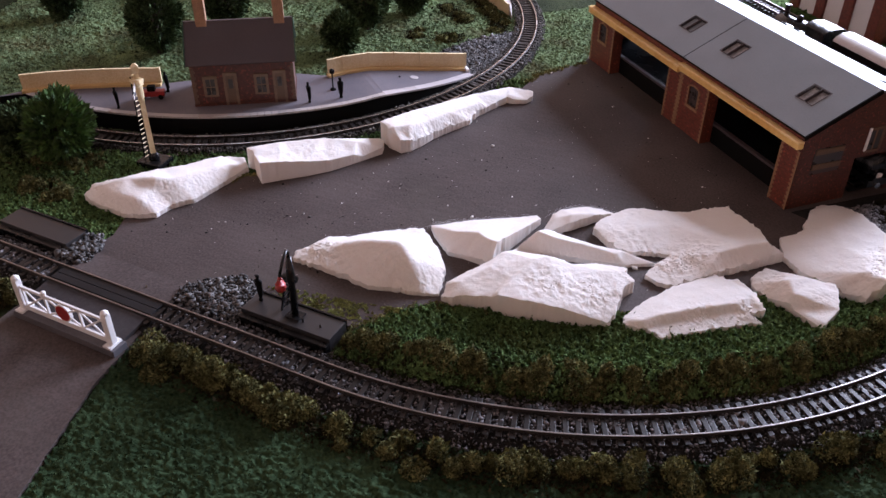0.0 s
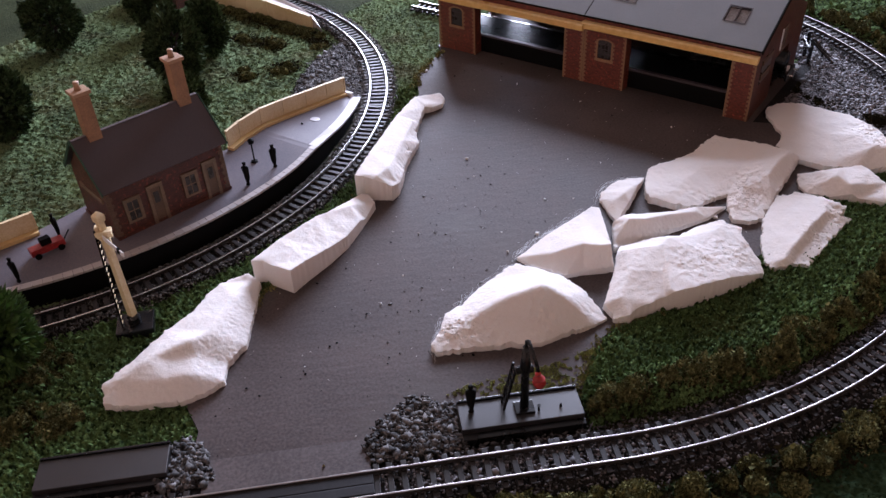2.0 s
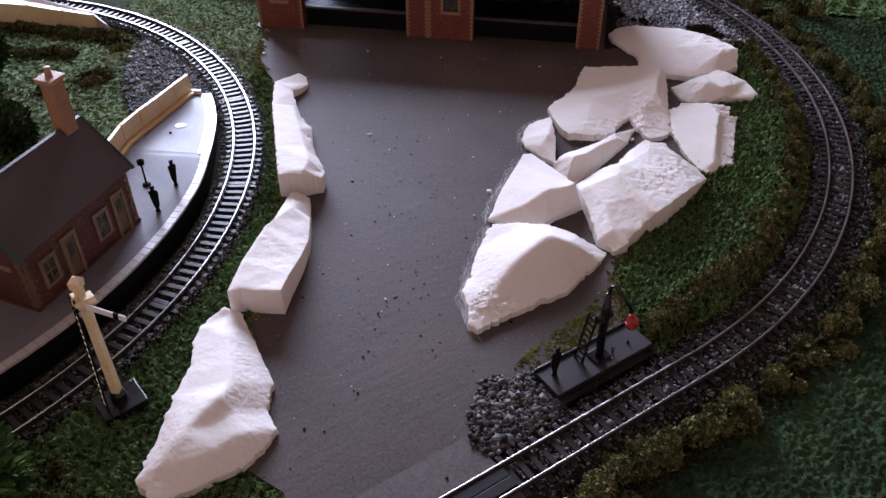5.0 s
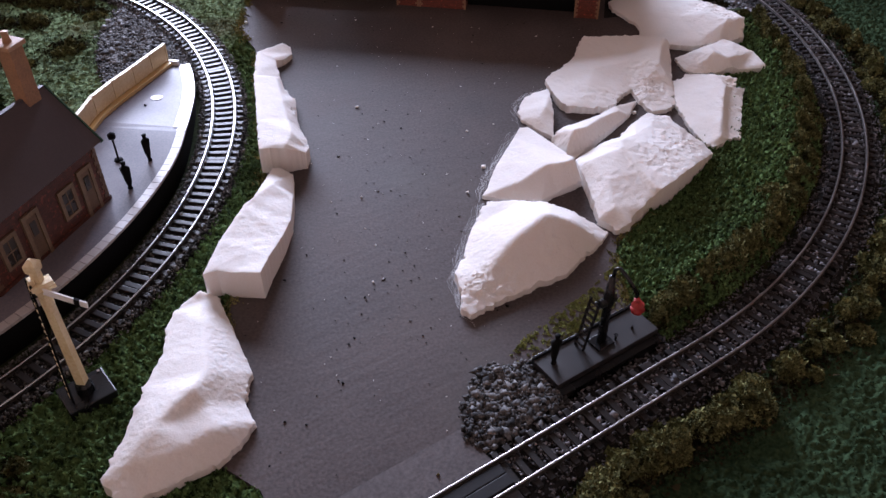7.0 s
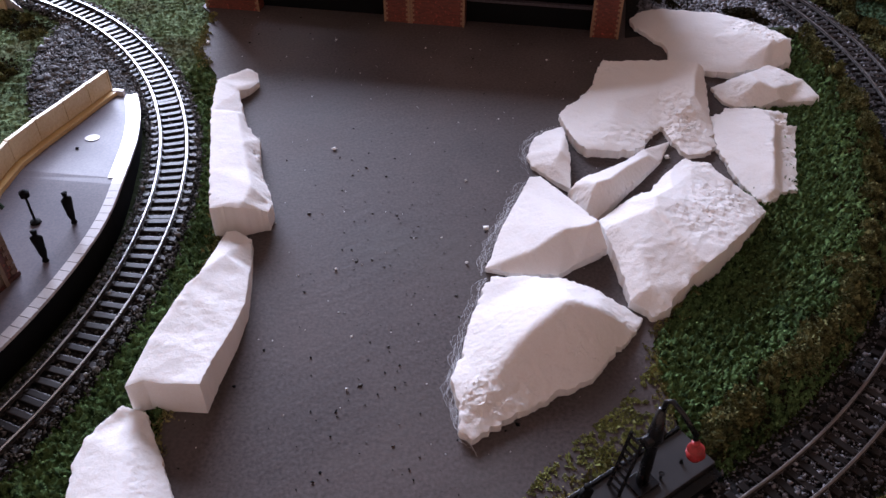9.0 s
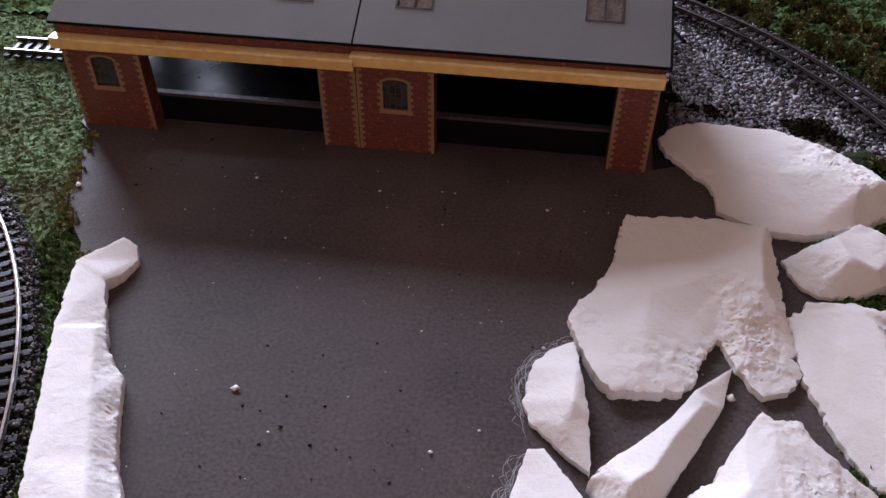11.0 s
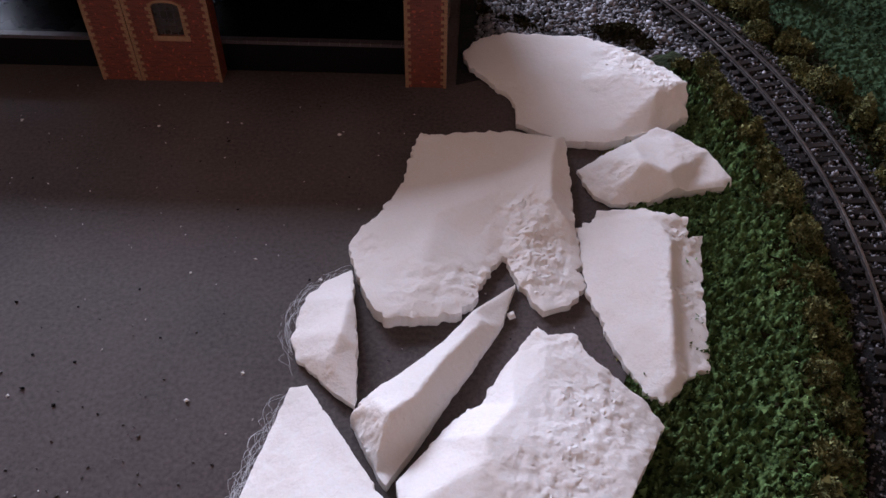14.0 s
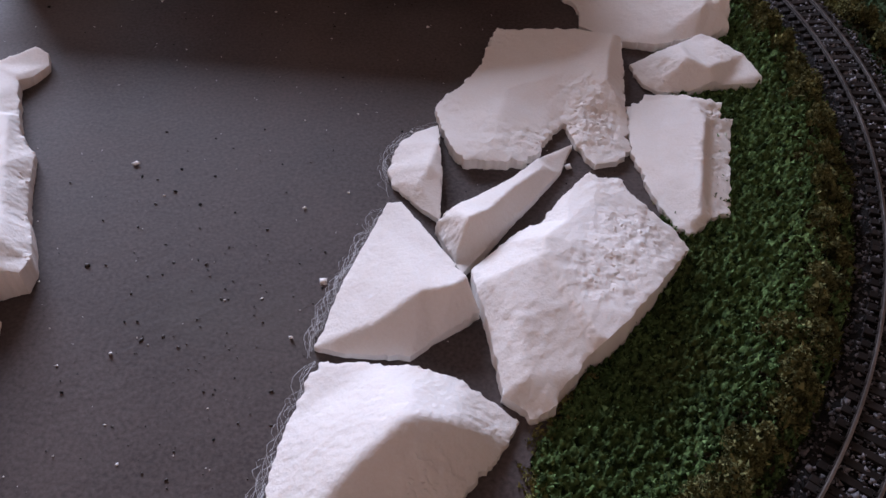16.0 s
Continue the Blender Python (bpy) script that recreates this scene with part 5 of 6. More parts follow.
def barrow():
    t = thing("luggage_barrow", "small red luggage barrow with black wheels on the platform", "barrow", at=(-0.8390, -0.0230, PLAT_Z), rz=78)
    part("body", box(bmesh.new(), -0.0130, 0.0130, -0.0042, 0.0042, 0.0032, 0.0085, bevel=0.0005), RED, t)
    for x in (-0.009, 0.009):
        for y in (-0.0050, 0.0042):
            part("wheel", tube(bmesh.new(), [(x, y, 0.0026), (x, y + 0.0008, 0.0026)], 0.0026, 12), MATT_BLACK, t)
    part("load", box(bmesh.new(), -0.004, 0.004, -0.003, 0.003, 0.0085, 0.0140, bevel=0.0006), MATT_BLACK, t, "dark load on top")
    part("handle", tube(bmesh.new(), [(0.0130, 0, 0.0050), (0.0190, 0, 0.0120)], 0.0005, 6), MATT_BLACK, t)


barrow()


def signal():
    t = thing("signal_post", "cream lattice signal post with a black ladder and base", "signal", at=(-0.7290, -0.0300, 0.0))
    part("base", box(bmesh.new(), -0.0130, 0.0130, -0.0110, 0.0110, -0.004, 0.0050, bevel=0.0008), BLACK, t, "black base block")
    part("collar", tube(bmesh.new(), [(0, 0, 0.005), (0, 0, 0.0100), (0, 0, 0.0120)], [0.0048, 0.0046, 0.0034], 12), BLACK, t)
    part("post", tube(bmesh.new(), [(0, 0, 0.0115), (0, 0, 0.0500), (0, 0, 0.0920)], [0.0034, 0.0031, 0.0028], 4), CREAM, t)
    part("finial", tube(bmesh.new(), [(0, 0, 0.0920), (0, 0, 0.0932), (0, 0, 0.0972), (0, 0, 0.0980), (0, 0, 0.1005)], [0.0026, 0.0040, 0.0044, 0.0040, 0.0008], 4), CREAM, t)
    part("head_collar", box(bmesh.new(), -0.0034, 0.0034, -0.0034, 0.0034, 0.0795, 0.0822, bevel=0.0006), CREAM, t)
    part("head_collar", tube(bmesh.new(), [(0, 0, 0.0640), (0, 0, 0.0700), (0, 0, 0.0790)], [0.0023, 0.0031, 0.0034], 10), CREAM, t)
    part("bracket", box(bmesh.new(), -0.0050, 0.0055, -0.0042, 0.0020, 0.0835, 0.0865, bevel=0.0003), CREAM, t)
    part("lamp_housing", box(bmesh.new(), -0.0046, -0.0020, -0.0022, 0.0022, 0.0865, 0.0895, bevel=0.0004), CREAM, t)
    a = part("arm", box(bmesh.new(), 0.0030, 0.0265, -0.0030, -0.0022, -0.0019, 0.0019, pose(0, 0, 0.0830, 0, 8, -55)), WHITE, t, "small white signal arm")
    part("arm_stripe", box(bmesh.new(), 0.0195, 0.0225, -0.0033, -0.0019, -0.0020, 0.0020, pose(0, 0, 0.0830, 0, 8, -55)), MATT_BLACK, a)
    part("ladder_stay", box(bmesh.new(), -0.0062, -0.0020, -0.0008, 0.0008, 0.0780, 0.0792), MATT_BLACK, t)
    part("arm_spindle", tube(bmesh.new(), [(-0.0040, -0.0036, 0.0830), (0.0060, -0.0036, 0.0830)], 0.0012, 8), CREAM, t)
    for x in (-0.0030, 0.0030):
        part("ladder_rail", tube(bmesh.new(), [(-0.0085, x, 0.004), (-0.0046, x, 0.0880)], 0.0006, 6), MATT_BLACK, t)
    for k in range(17):
        s = (k + 0.5) / 17
        part("rung", tube(bmesh.new(), [(-0.0085 + 0.0038 * s, -0.0030, 0.004 + 0.081 * s), (-0.0085 + 0.0038 * s, 0.0030, 0.004 + 0.081 * s)], 0.00045, 6), CREAM, t)
    part("cap_screw", tube(bmesh.new(), [(0.0105, 0.0085, 0.0050), (0.0105, 0.0085, 0.0058)], 0.0009, 8), STEEL, t)
    t.matrix_world = pose(-0.7290, -0.0300, 0.0, 0, 0, 50)


signal()


def water_crane():
    a = math.degrees(math.atan2(-SOUTH.y, -SOUTH.x))
    for u, words in ((0.1435, "black plastic platform block carrying the water crane"), (-0.107, "black plastic platform block beside the level crossing")):
        b = thing("platform_block", words, "platform block", at=(*along(u, -0.0370), 0.0), rz=a, group="black platform blocks")
        part("block", box(bmesh.new(), -0.0380, 0.0380, -0.0105, 0.0110, -0.004, 0.0078, bevel=0.0005), PLATFORM_PLASTIC, b)
        part("step", box(bmesh.new(), -0.0380, 0.0380, -0.0155, -0.0107, -0.004, 0.0045, bevel=0.0004), BLACK, b)
        part("lip", box(bmesh.new(), -0.0380, 0.0380, 0.0112, 0.0128, -0.004, 0.0090, bevel=0.0003), BLACK, b)
    t = thing("water_crane", "black toy water crane with ladder and red bag", "water crane", at=(*along(0.1460, -0.0372), 0.0078), rz=a)
    part("foot", box(bmesh.new(), -0.0060, 0.0060, -0.0050, 0.0050, 0, 0.0016, bevel=0.0004), BLACK, t)
    part("column", tube(bmesh.new(), [(0, 0, 0.0016), (0, 0, 0.030), (0, 0, 0.033), (0, 0, 0.038), (0, 0, 0.052)], [0.0028, 0.0025, 0.0036, 0.0032, 0.0017], 12), BLACK, t, smooth=True)
    part("jib", tube(bmesh.new(), [(0, 0, 0.049), (0.0005, -0.0005, 0.0570), (0.0010, -0.0030, 0.0592), (0.0020, -0.0085, 0.0560), (0.0035, -0.0150, 0.0495)], 0.0011, 8), BLACK, t, smooth=True)
    part("hose", tube(bmesh.new(), [(0.0035, -0.0150, 0.0495), (0.0038, -0.0160, 0.0450)], 0.0012, 8), BLACK, t)
    part("red_bag", tube(bmesh.new(), [(0.0038, -0.0162, 0.0472), (0.0036, -0.0160, 0.0456), (0.0038, -0.0162, 0.0442), (0.0041, -0.0166, 0.0418), (0.0043, -0.0169, 0.0392), (0.0041, -0.0166, 0.0368), (0.0039, -0.0164, 0.0354)], [0.0010, 0.0018, 0.0020, 0.0036, 0.0040, 0.0031, 0.0010], 14), RED, t, "red leather bag", smooth=True)
    part("valve", tube(bmesh.new(), [(-0.0060, 0, 0.0340), (0.0046, 0, 0.0340)], 0.0026, 10), BLACK, t)
    for y in (0.0010, 0.0075):
        part("ladder_rail", tube(bmesh.new(), [(-0.0125, y, 0.0), (-0.0055, y, 0.0330)], 0.0009, 6), BLACK, t)
    for k in range(8):
        s = (k + 0.5) / 8
        part("rung", tube(bmesh.new(), [(-0.0125 + 0.0070 * s, 0.0010, 0.033 * s), (-0.0125 + 0.0070 * s, 0.0075, 0.033 * s)], 0.0008, 6), BLACK, t)
    part("brace", tube(bmesh.new(), [(-0.0055, 0.0050, 0.0305), (-0.0010, 0.0010, 0.0330)], 0.0007, 6), BLACK, t)
    part("stop_cock", tube(bmesh.new(), [(0.0085, -0.003, 0.0), (0.0085, -0.003, 0.0034), (0.0085, -0.003, 0.0040)], [0.0007, 0.0007, 0.0014], 8), BLACK, t)
    part("stop_cock", tube(bmesh.new(), [(0.0225, -0.002, 0.0), (0.0225, -0.002, 0.0022)], [0.0009, 0.0006], 8), BLACK, t)


water_crane()


def crossing():
    a = math.degrees(math.atan2(-SOUTH.y, -SOUTH.x))
    t = thing("crossing_deck", "black plastic level crossing deck between the rails", "crossing deck", at=(CROSS_AT.x, CROSS_AT.y, 0), rz=a)
    for y0, y1 in ((-0.0068, -0.0002), (0.0002, 0.0068)):
        part("deck_panel", box(bmesh.new(), -0.0500, 0.0500, y0, y1, -0.002, 0.0050, bevel=0.0004), DECK, t)
    for words, prof in (("brown-grey inner ramp", ((0.0106, 0.0030), (0.0370, 0.0006), (0.0370, -0.003), (0.0106, -0.003))), ("grey outer ramp", ((-0.0106, 0.0044), (-0.0345, 0.0016), (-0.0345, -0.003), (-0.0106, -0.003)))):
        bm = bmesh.new()
        ends = [[bm.verts.new((x, y, z)) for y, z in prof] for x in (-0.0490, 0.0490)]
        bm.faces.new(ends[0])
        bm.faces.new(ends[1][::-1])
        for k in range(4):
            bm.faces.new((ends[0][k], ends[0][(k + 1) % 4], ends[1][(k + 1) % 4], ends[1][k]))
        part("ramp", bm, YARD if words.startswith("brown") else RAMP, t, words)
    g = thing("crossing_gate", "white plastic crossing gate with a red disc", "gate", at=(*along(0.0070, 0.0425), 0), rz=a)
    L = 0.0425
    part("base", box(bmesh.new(), -L - 0.006, L + 0.006, -0.0065, 0.0060, -0.004, 0.0050, bevel=0.0004), GATE_BASE, g, "grey base strip")
    for x in (-L, L):
        part("gate_post", box(bmesh.new(), x - 0.0024, x + 0.0024, -0.0024, 0.0024, 0.0050, 0.0315, bevel=0.0005), WHITE, g)
        part("post_bracket", prism(bmesh.new(), [(x - 0.0036, -0.0060), (x + 0.0036, -0.0060), (x + 0.0030, 0.0055), (x - 0.0030, 0.0055)], 0.0050, 0.0066), WHITE, g)
        part("post_cap", tube(bmesh.new(), [(x, 0, 0.0315), (x, 0, 0.0333), (x, 0, 0.0350)], [0.0030, 0.0028, 0.0008], 10), WHITE, g)
    for z, tall in ((0.0054, 0.0043), (0.0245, 0.0022)):
        part("rail", box(bmesh.new(), -L + 0.0024, L - 0.0024, -0.0008, 0.0008, z, z + tall), WHITE, g)
    for x in (-L + 0.004, -0.0165, 0.0165, L - 0.004):
        part("upright", box(bmesh.new(), x - 0.0008, x + 0.0008, -0.0007, 0.0007, 0.0097, 0.0245), WHITE, g)
    for x0, x1 in ((-L + 0.005, -0.017), (0.017, L - 0.005), (-0.0155, 0.0155)):
        for za, zb in ((0.0097, 0.0245), (0.0245, 0.0097)):
            part("diagonal", tube(bmesh.new(), [(x0, 0, za), (x1, 0, zb)], 0.0008, 6), WHITE, g)
    part("red_disc", tube(bmesh.new(), [(0, 0.0016, 0.0170), (0, -0.0016, 0.0170)], 0.0062, 24), RED, g, "round red target disc")
    part("disc_rim", tube(bmesh.new(), [(0, 0.0012, 0.0170), (0, -0.0012, 0.0170)], 0.0072, 24), WHITE, g, "pale rim of the disc")
    part("gate_lamp", tube(bmesh.new(), [(-0.0165, 0, 0.0257), (-0.0165, 0, 0.0290), (-0.0165, 0, 0.0300)], [0.0017, 0.0019, 0.0006], 8), WHITE, g)


crossing()


def far_platform():
    t = thing("far_platform", "low pale platform end with a cream fence beside the far track", "platform", at=(-1.10, 0.45, 0))
    inv = t.matrix_world.inverted()
    line = [(-1.0030, 0.4460), (-1.0370, 0.4440), (-1.0760, 0.4430), (-1.1150, 0.4430), (-1.1540, 0.4440), (-1.1930, 0.4460)]
    edge = [(LEFT_C[0] + x, LEFT_C[1] + math.sqrt(max(0.0, 0.345 ** 2 - min(0, -x) ** 2 * (x > 0)))) for x in (0.119, 0.10, 0.06, 0.02, 0.0, -0.04, -0.088)]
    top = lambda x: 0.0010 if x > -0.990 else min(0.0190, 0.0125 + max(0.0, -1.003 - x) * 0.09)
    bm = bmesh.new()
    outline = [(x, y + 0.0012) for x, y in line] + edge[::-1]
    prism(bm, outline, -0.004, [top(x) for x, _ in outline])
    ob = part("platform_body", bm, SLAB, t, "pale platform top sloping to a point")
    ob.matrix_parent_inverse = inv
    for k, ((x0, y0), (x1, y1)) in enumerate(zip(line, line[1:])):
        h0, h1 = top(x0) + 0.0012, top(x1) + 0.0012
        d = math.dist((x0, y0), (x1, y1))
        m = pose(x0, y0, 0, 0, 0, math.degrees(math.atan2(y1 - y0, x1 - x0)))
        bm = bmesh.new()
        vs = [[bm.verts.new(m @ Vector((x, y, z))) for x, z in ((0.0008, -0.003), (d - 0.0008, -0.003), (d - 0.0008, h1), (0.0008, h0))] for y in (-0.0009, 0.0009)]
        bm.faces.new(vs[0])
        bm.faces.new(vs[1][::-1])
        for i in range(4):
            bm.faces.new((vs[0][i], vs[0][(i + 1) % 4], vs[1][(i + 1) % 4], vs[1][i]))
        ob = part("fence_panel", bm, CREAM, t)
        ob.matrix_parent_inverse = inv
        ob = part("post", box(bmesh.new(), -0.0008, 0.0008, -0.0014, 0.0014, -0.003, h0 + 0.0008, m), CREAM, t)
        ob.matrix_parent_inverse = inv


far_platform()


def brick_hut():
    t = thing("brick_hut", "small brown brick hut beside the far platform", "hut", at=(-1.250, 0.400, -0.003), rz=4)
    part("wall_block", box(bmesh.new(), -0.045, 0.045, -0.002, 0.036, 0, 0.040), BRICK_DARK, t)
    part("roof", box(bmesh.new(), -0.049, 0.049, -0.006, 0.040, 0.040, 0.0435, bevel=0.0005), SLATE_DARK, t, "flat brown card roof")
    part("door", box(bmesh.new(), -0.006, 0.006, -0.0026, -0.0020, 0.0, 0.027), DOOR, t)


brick_hut()


def buffer_stop():
    t = thing("buffer_stop", "black plastic buffer stop leaning against the brick shed", "buffer stop", at=(-0.466, 0.652, 0.002), rz=-62)
    for x in (-0.010, 0.010):
        part("post", box(bmesh.new(), x - 0.0015, x + 0.0015, -0.0020, 0.0016, -0.004, 0.0270, bevel=0.0003), BLACK, t)
        part("brace", tube(bmesh.new(), [(x, 0.0015, 0.0225), (x, 0.0270, -0.002)], 0.0015, 6), BLACK, t)
        part("buffer", tube(bmesh.new(), [(x, -0.003, 0.0170), (x, -0.007, 0.0170), (x, -0.008, 0.0170)], [0.0012, 0.0012, 0.0030], 10), BLACK, t)
    part("beam", box(bmesh.new(), -0.0150, 0.0150, -0.004, -0.0004, 0.0145, 0.0195, bevel=0.0004), BLACK, t)
    part("tie", box(bmesh.new(), -0.0130, 0.0130, 0.0110, 0.0130, 0.0080, 0.0102), BLACK, t)


buffer_stop()


def rounded_roof(x0, x1, half, z, rise):
    bm = bmesh.new()
    prof = [(half * math.cos(a), z + rise * math.sin(a)) for a in (math.pi * k / 14 for k in range(15))]
    rings = [[bm.verts.new((x, y, h)) for y, h in prof] for x in (x0, x1)]
    for k in range(14):
        bm.faces.new((rings[0][k], rings[0][k + 1], rings[1][k + 1], rings[1][k]))
    bm.faces.new(rings[0])
    bm.faces.new(rings[1][::-1])
    bm.faces.new((rings[0][0], rings[1][0], rings[1][-1], rings[0][-1]))
    return bm


def van():
    t = thing("goods_van", "black model goods van with a rounded white roof", "goods van", at=(-0.6500, 0.7280, RAIL_Z))
    part("body", box(bmesh.new(), -0.0430, 0.0430, -0.0155, 0.0155, 0.008, 0.0385, bevel=0.0006), MATT_BLACK, t)
    part("roof", rounded_roof(-0.0450, 0.0450, 0.0170, 0.0385, 0.0085), COACH_WHITE, t, "rounded white roof")
    part("underframe", box(bmesh.new(), -0.0430, 0.0430, -0.0110, 0.0110, 0.0050, 0.0080), BLACK, t)
    for x in (-0.026, 0.026):
        part("axle", tube(bmesh.new(), [(x, -0.0090, 0.006), (x, 0.0090, 0.006)], 0.0060, 16), BLACK, t)
    for y in (-0.0085, 0.0085):
        part("buffer", tube(bmesh.new(), [(0.0430, y, 0.0130), (0.0475, y, 0.0130), (0.0480, y, 0.0130)], [0.0011, 0.0011, 0.0028], 10), BLACK, t)


def tank_engine(label, at, rz):
    """A small black steam engine: boiler, cab, side tanks and wheels."""
    t = thing("toy_locomotive", label, "toy locomotive", at=at, rz=rz)
    part("footplate", box(bmesh.new(), -0.0500, 0.0500, -0.0160, 0.0160, 0.0110, 0.0130, bevel=0.0003), BLACK, t)
    part("boiler", tube(bmesh.new(), [(-0.018, 0, 0.0235), (0.044, 0, 0.0235), (0.046, 0, 0.0235)], [0.0098, 0.0098, 0.0080], 20), BLACK, t, smooth=True)
    part("chimney", tube(bmesh.new(), [(0.036, 0, 0.032), (0.036, 0, 0.044), (0.036, 0, 0.0460)], [0.0032, 0.0028, 0.0038], 14), BLACK, t)
    part("dome", tube(bmesh.new(), [(0.012, 0, 0.032), (0.012, 0, 0.0385), (0.012, 0, 0.0405)], [0.0045, 0.0040, 0.0015], 14), BLACK, t, smooth=True)
    for y0, y1 in ((-0.0155, -0.0100), (0.0100, 0.0155)):
        part("side_tank", box(bmesh.new(), -0.018, 0.026, y0, y1, 0.0130, 0.0290, bevel=0.0005), BLACK, t)
        part("number_plate", box(bmesh.new(), -0.004, 0.012, y0 - 0.0003 if y0 < 0 else y1, y0 if y0 < 0 else y1 + 0.0003, 0.0185, 0.0235), WHITE, t, "white lettering bar")
    part("cab", box(bmesh.new(), -0.0480, -0.018, -0.0155, 0.0155, 0.0130, 0.0400, bevel=0.0006), BLACK, t)
    part("cab_roof", rounded_roof(-0.0500, -0.0160, 0.0165, 0.0398, 0.0045), BLACK, t)
    part("buffer_beam", box(bmesh.new(), 0.0495, 0.0515, -0.0150, 0.0150, 0.0080, 0.0150), BLACK, t)
    for y in (-0.0085, 0.0085):
        part("buffer", tube(bmesh.new(), [(0.0515, y, 0.0120), (0.0555, y, 0.0120), (0.0565, y, 0.0120)], [0.0012, 0.0012, 0.0030], 10), STEEL, t, "bright steel buffer")
    part("lamp", box(bmesh.new(), 0.0470, 0.0495, -0.0018, 0.0018, 0.0130, 0.0180), WHITE, t, "small white lamp")
    for x in (-0.034, -0.010, 0.014):
        for y in (-0.0096, 0.0076):
            part("wheel", tube(bmesh.new(), [(x, y, 0.0085), (x, y + 0.0020, 0.0085)], 0.0085, 20), BLACK, t)


van()
tank_engine("black toy steam locomotive parked behind the brick shed", (-0.7600, 0.7280, RAIL_Z), 180)
tank_engine("black toy steam locomotive poking out of the shed gable", (-0.5130, 0.5747, RAIL_Z), 1.68)


def pillared_building():
    t = thing("pillared_building", "low brick building with pillars and white panels beyond the track", "building", at=(-0.840, 0.840, -0.003))
    for k in range(4):
        part("pillar", box(bmesh.new(), -0.080 + 0.048 * k, -0.064 + 0.048 * k, 0.0, 0.016, 0, 0.062, bevel=0.0006), BRICK, t)
    for k in range(3):
        part("white_panel", box(bmesh.new(), -0.064 + 0.048 * k, -0.032 + 0.048 * k, 0.004, 0.007, 0, 0.062), WHITE, t)
    part("rear_block", box(bmesh.new(), -0.080, 0.080, 0.016, 0.040, 0, 0.062), BRICK_DARK, t)
    part("roof", box(bmesh.new(), -0.084, 0.084, -0.003, 0.044, 0.062, 0.066, bevel=0.0006), SLATE_DARK, t)


pillared_building()


# ---- trees, bushes and scrub ----
def sprigs(points, outward, length, width):
    """Corners and triangles of one pointed, folded leaf at each point, growing along outward."""
    n = len(points)
    d = outward + RNG.normal(0, 0.35, (n, 3))
    d /= np.linalg.norm(d, axis=1)[:, None]
    w = np.cross(d, RNG.normal(size=(n, 3)))
    w /= np.linalg.norm(w, axis=1)[:, None]
    u = np.cross(d, w)
    k = np.clip(np.exp(RNG.normal(0, 0.25, n)), 0.5, 1.6)[:, None]
    a, b, c = w * width * k, d * length * k, u * width * 0.5 * k
    v = np.stack([points, points + 0.45 * b + a + c, points + b, points + 0.45 * b - a + c], 1).reshape(-1, 3)
    t = np.array([[0, 1, 2], [0, 2, 3]])
    return v, (t[None] + 4 * np.arange(n)[:, None, None]).reshape(-1, 3)


def crown_shape(n, radius, height, seed):
    """Places on a lumpy egg that sits on the ground, broad below and pointed above, with the way outward at each."""
    rng = np.random.default_rng(seed)
    d = rng.normal(size=(n, 3))
    d /= np.linalg.norm(d, axis=1)[:, None]
    lump = np.array([noise.noise(Vector(v * 2.0) + Vector((seed, 0, 0))) + 0.6 * noise.noise(Vector(v * 5.5) + Vector((0, seed, 0))) for v in d])
    r = (0.90 + 0.24 * lump) * rng.uniform(0.55, 1.0, n) ** 0.35
    belly = np.where(d[:, 2] > 0, 1 - 0.30 * d[:, 2] ** 2, 1 - 0.25 * d[:, 2] ** 2)
    p = np.stack([d[:, 0] * radius * r * belly, d[:, 1] * radius * r * belly, height * (0.50 + 0.50 * d[:, 2] * r * np.where(d[:, 2] > 0, 1, 0.92))], 1)
    out = d + np.array([0, 0, 0.35])
    keep = (lump > -0.45) & (p[:, 2] > 0.002)
    return p[keep], out[keep]


def tree(name, label, category, x, y, radius, height, seed, n=9000, mat=None, leaf=0.0062):
    t = thing(name, label, category, at=(x, y, -0.003), group="dark model trees")
    bm = bmesh.new()
    rnd = random.Random(seed)
    tube(bm, [(0, 0, 0), (0.0006, 0.0004, height * 0.25), (-0.0006, 0.0008, height * 0.6), (0, 0, height * 0.9)], [0.0042, 0.0034, 0.0022, 0.0008], 8)
    for k in range(9):
        a, h = rnd.uniform(0, 6.28), height * rnd.uniform(0.15, 0.65)
        tube(bm, [(0, 0, h), (radius * 0.35 * math.cos(a), radius * 0.35 * math.sin(a), h + 0.005), (radius * 0.6 * math.cos(a), radius * 0.6 * math.sin(a), h + 0.010)], [0.0018, 0.0012, 0.0005], 6)
    part("trunk", bm, BARK, t)
    p, out = crown_shape(n, radius, height, seed)
    v, f = sprigs(p, out, leaf, leaf * 0.21)
    ob = new("crown", raw_mesh("crown", v, f, mat or LEAF))
    ob.parent = t
    return t


TREES = [(-1.016, -0.014, 0.034, 0.082), (-1.075, 0.076, 0.031, 0.075), (-1.236, 0.084, 0.034, 0.070), (-1.230, 0.232, 0.035, 0.075), (-1.018, 0.247, 0.032, 0.086),
         (-1.052, 0.318, 0.025, 0.068), (-0.945, 0.195, 0.021, 0.050), (-1.180, -0.125, 0.027, 0.062), (-1.170, 0.330, 0.028, 0.070), (-1.320, 0.000, 0.034, 0.075)]
for _i, (_a, _b, _r, _h) in enumerate(TREES):
    tree("tree", "dark green bushy model tree standing on the turf", "tree", _a + 0.002, _b + 0.006, 0.90 * _r, 1.05 * _h, 31 + 7 * _i)
tree("bush", "green feathery model bush beside the station track", "bush", -0.770, -0.110, 0.027, 0.066, 5, 9000, TUFT, 0.0085)
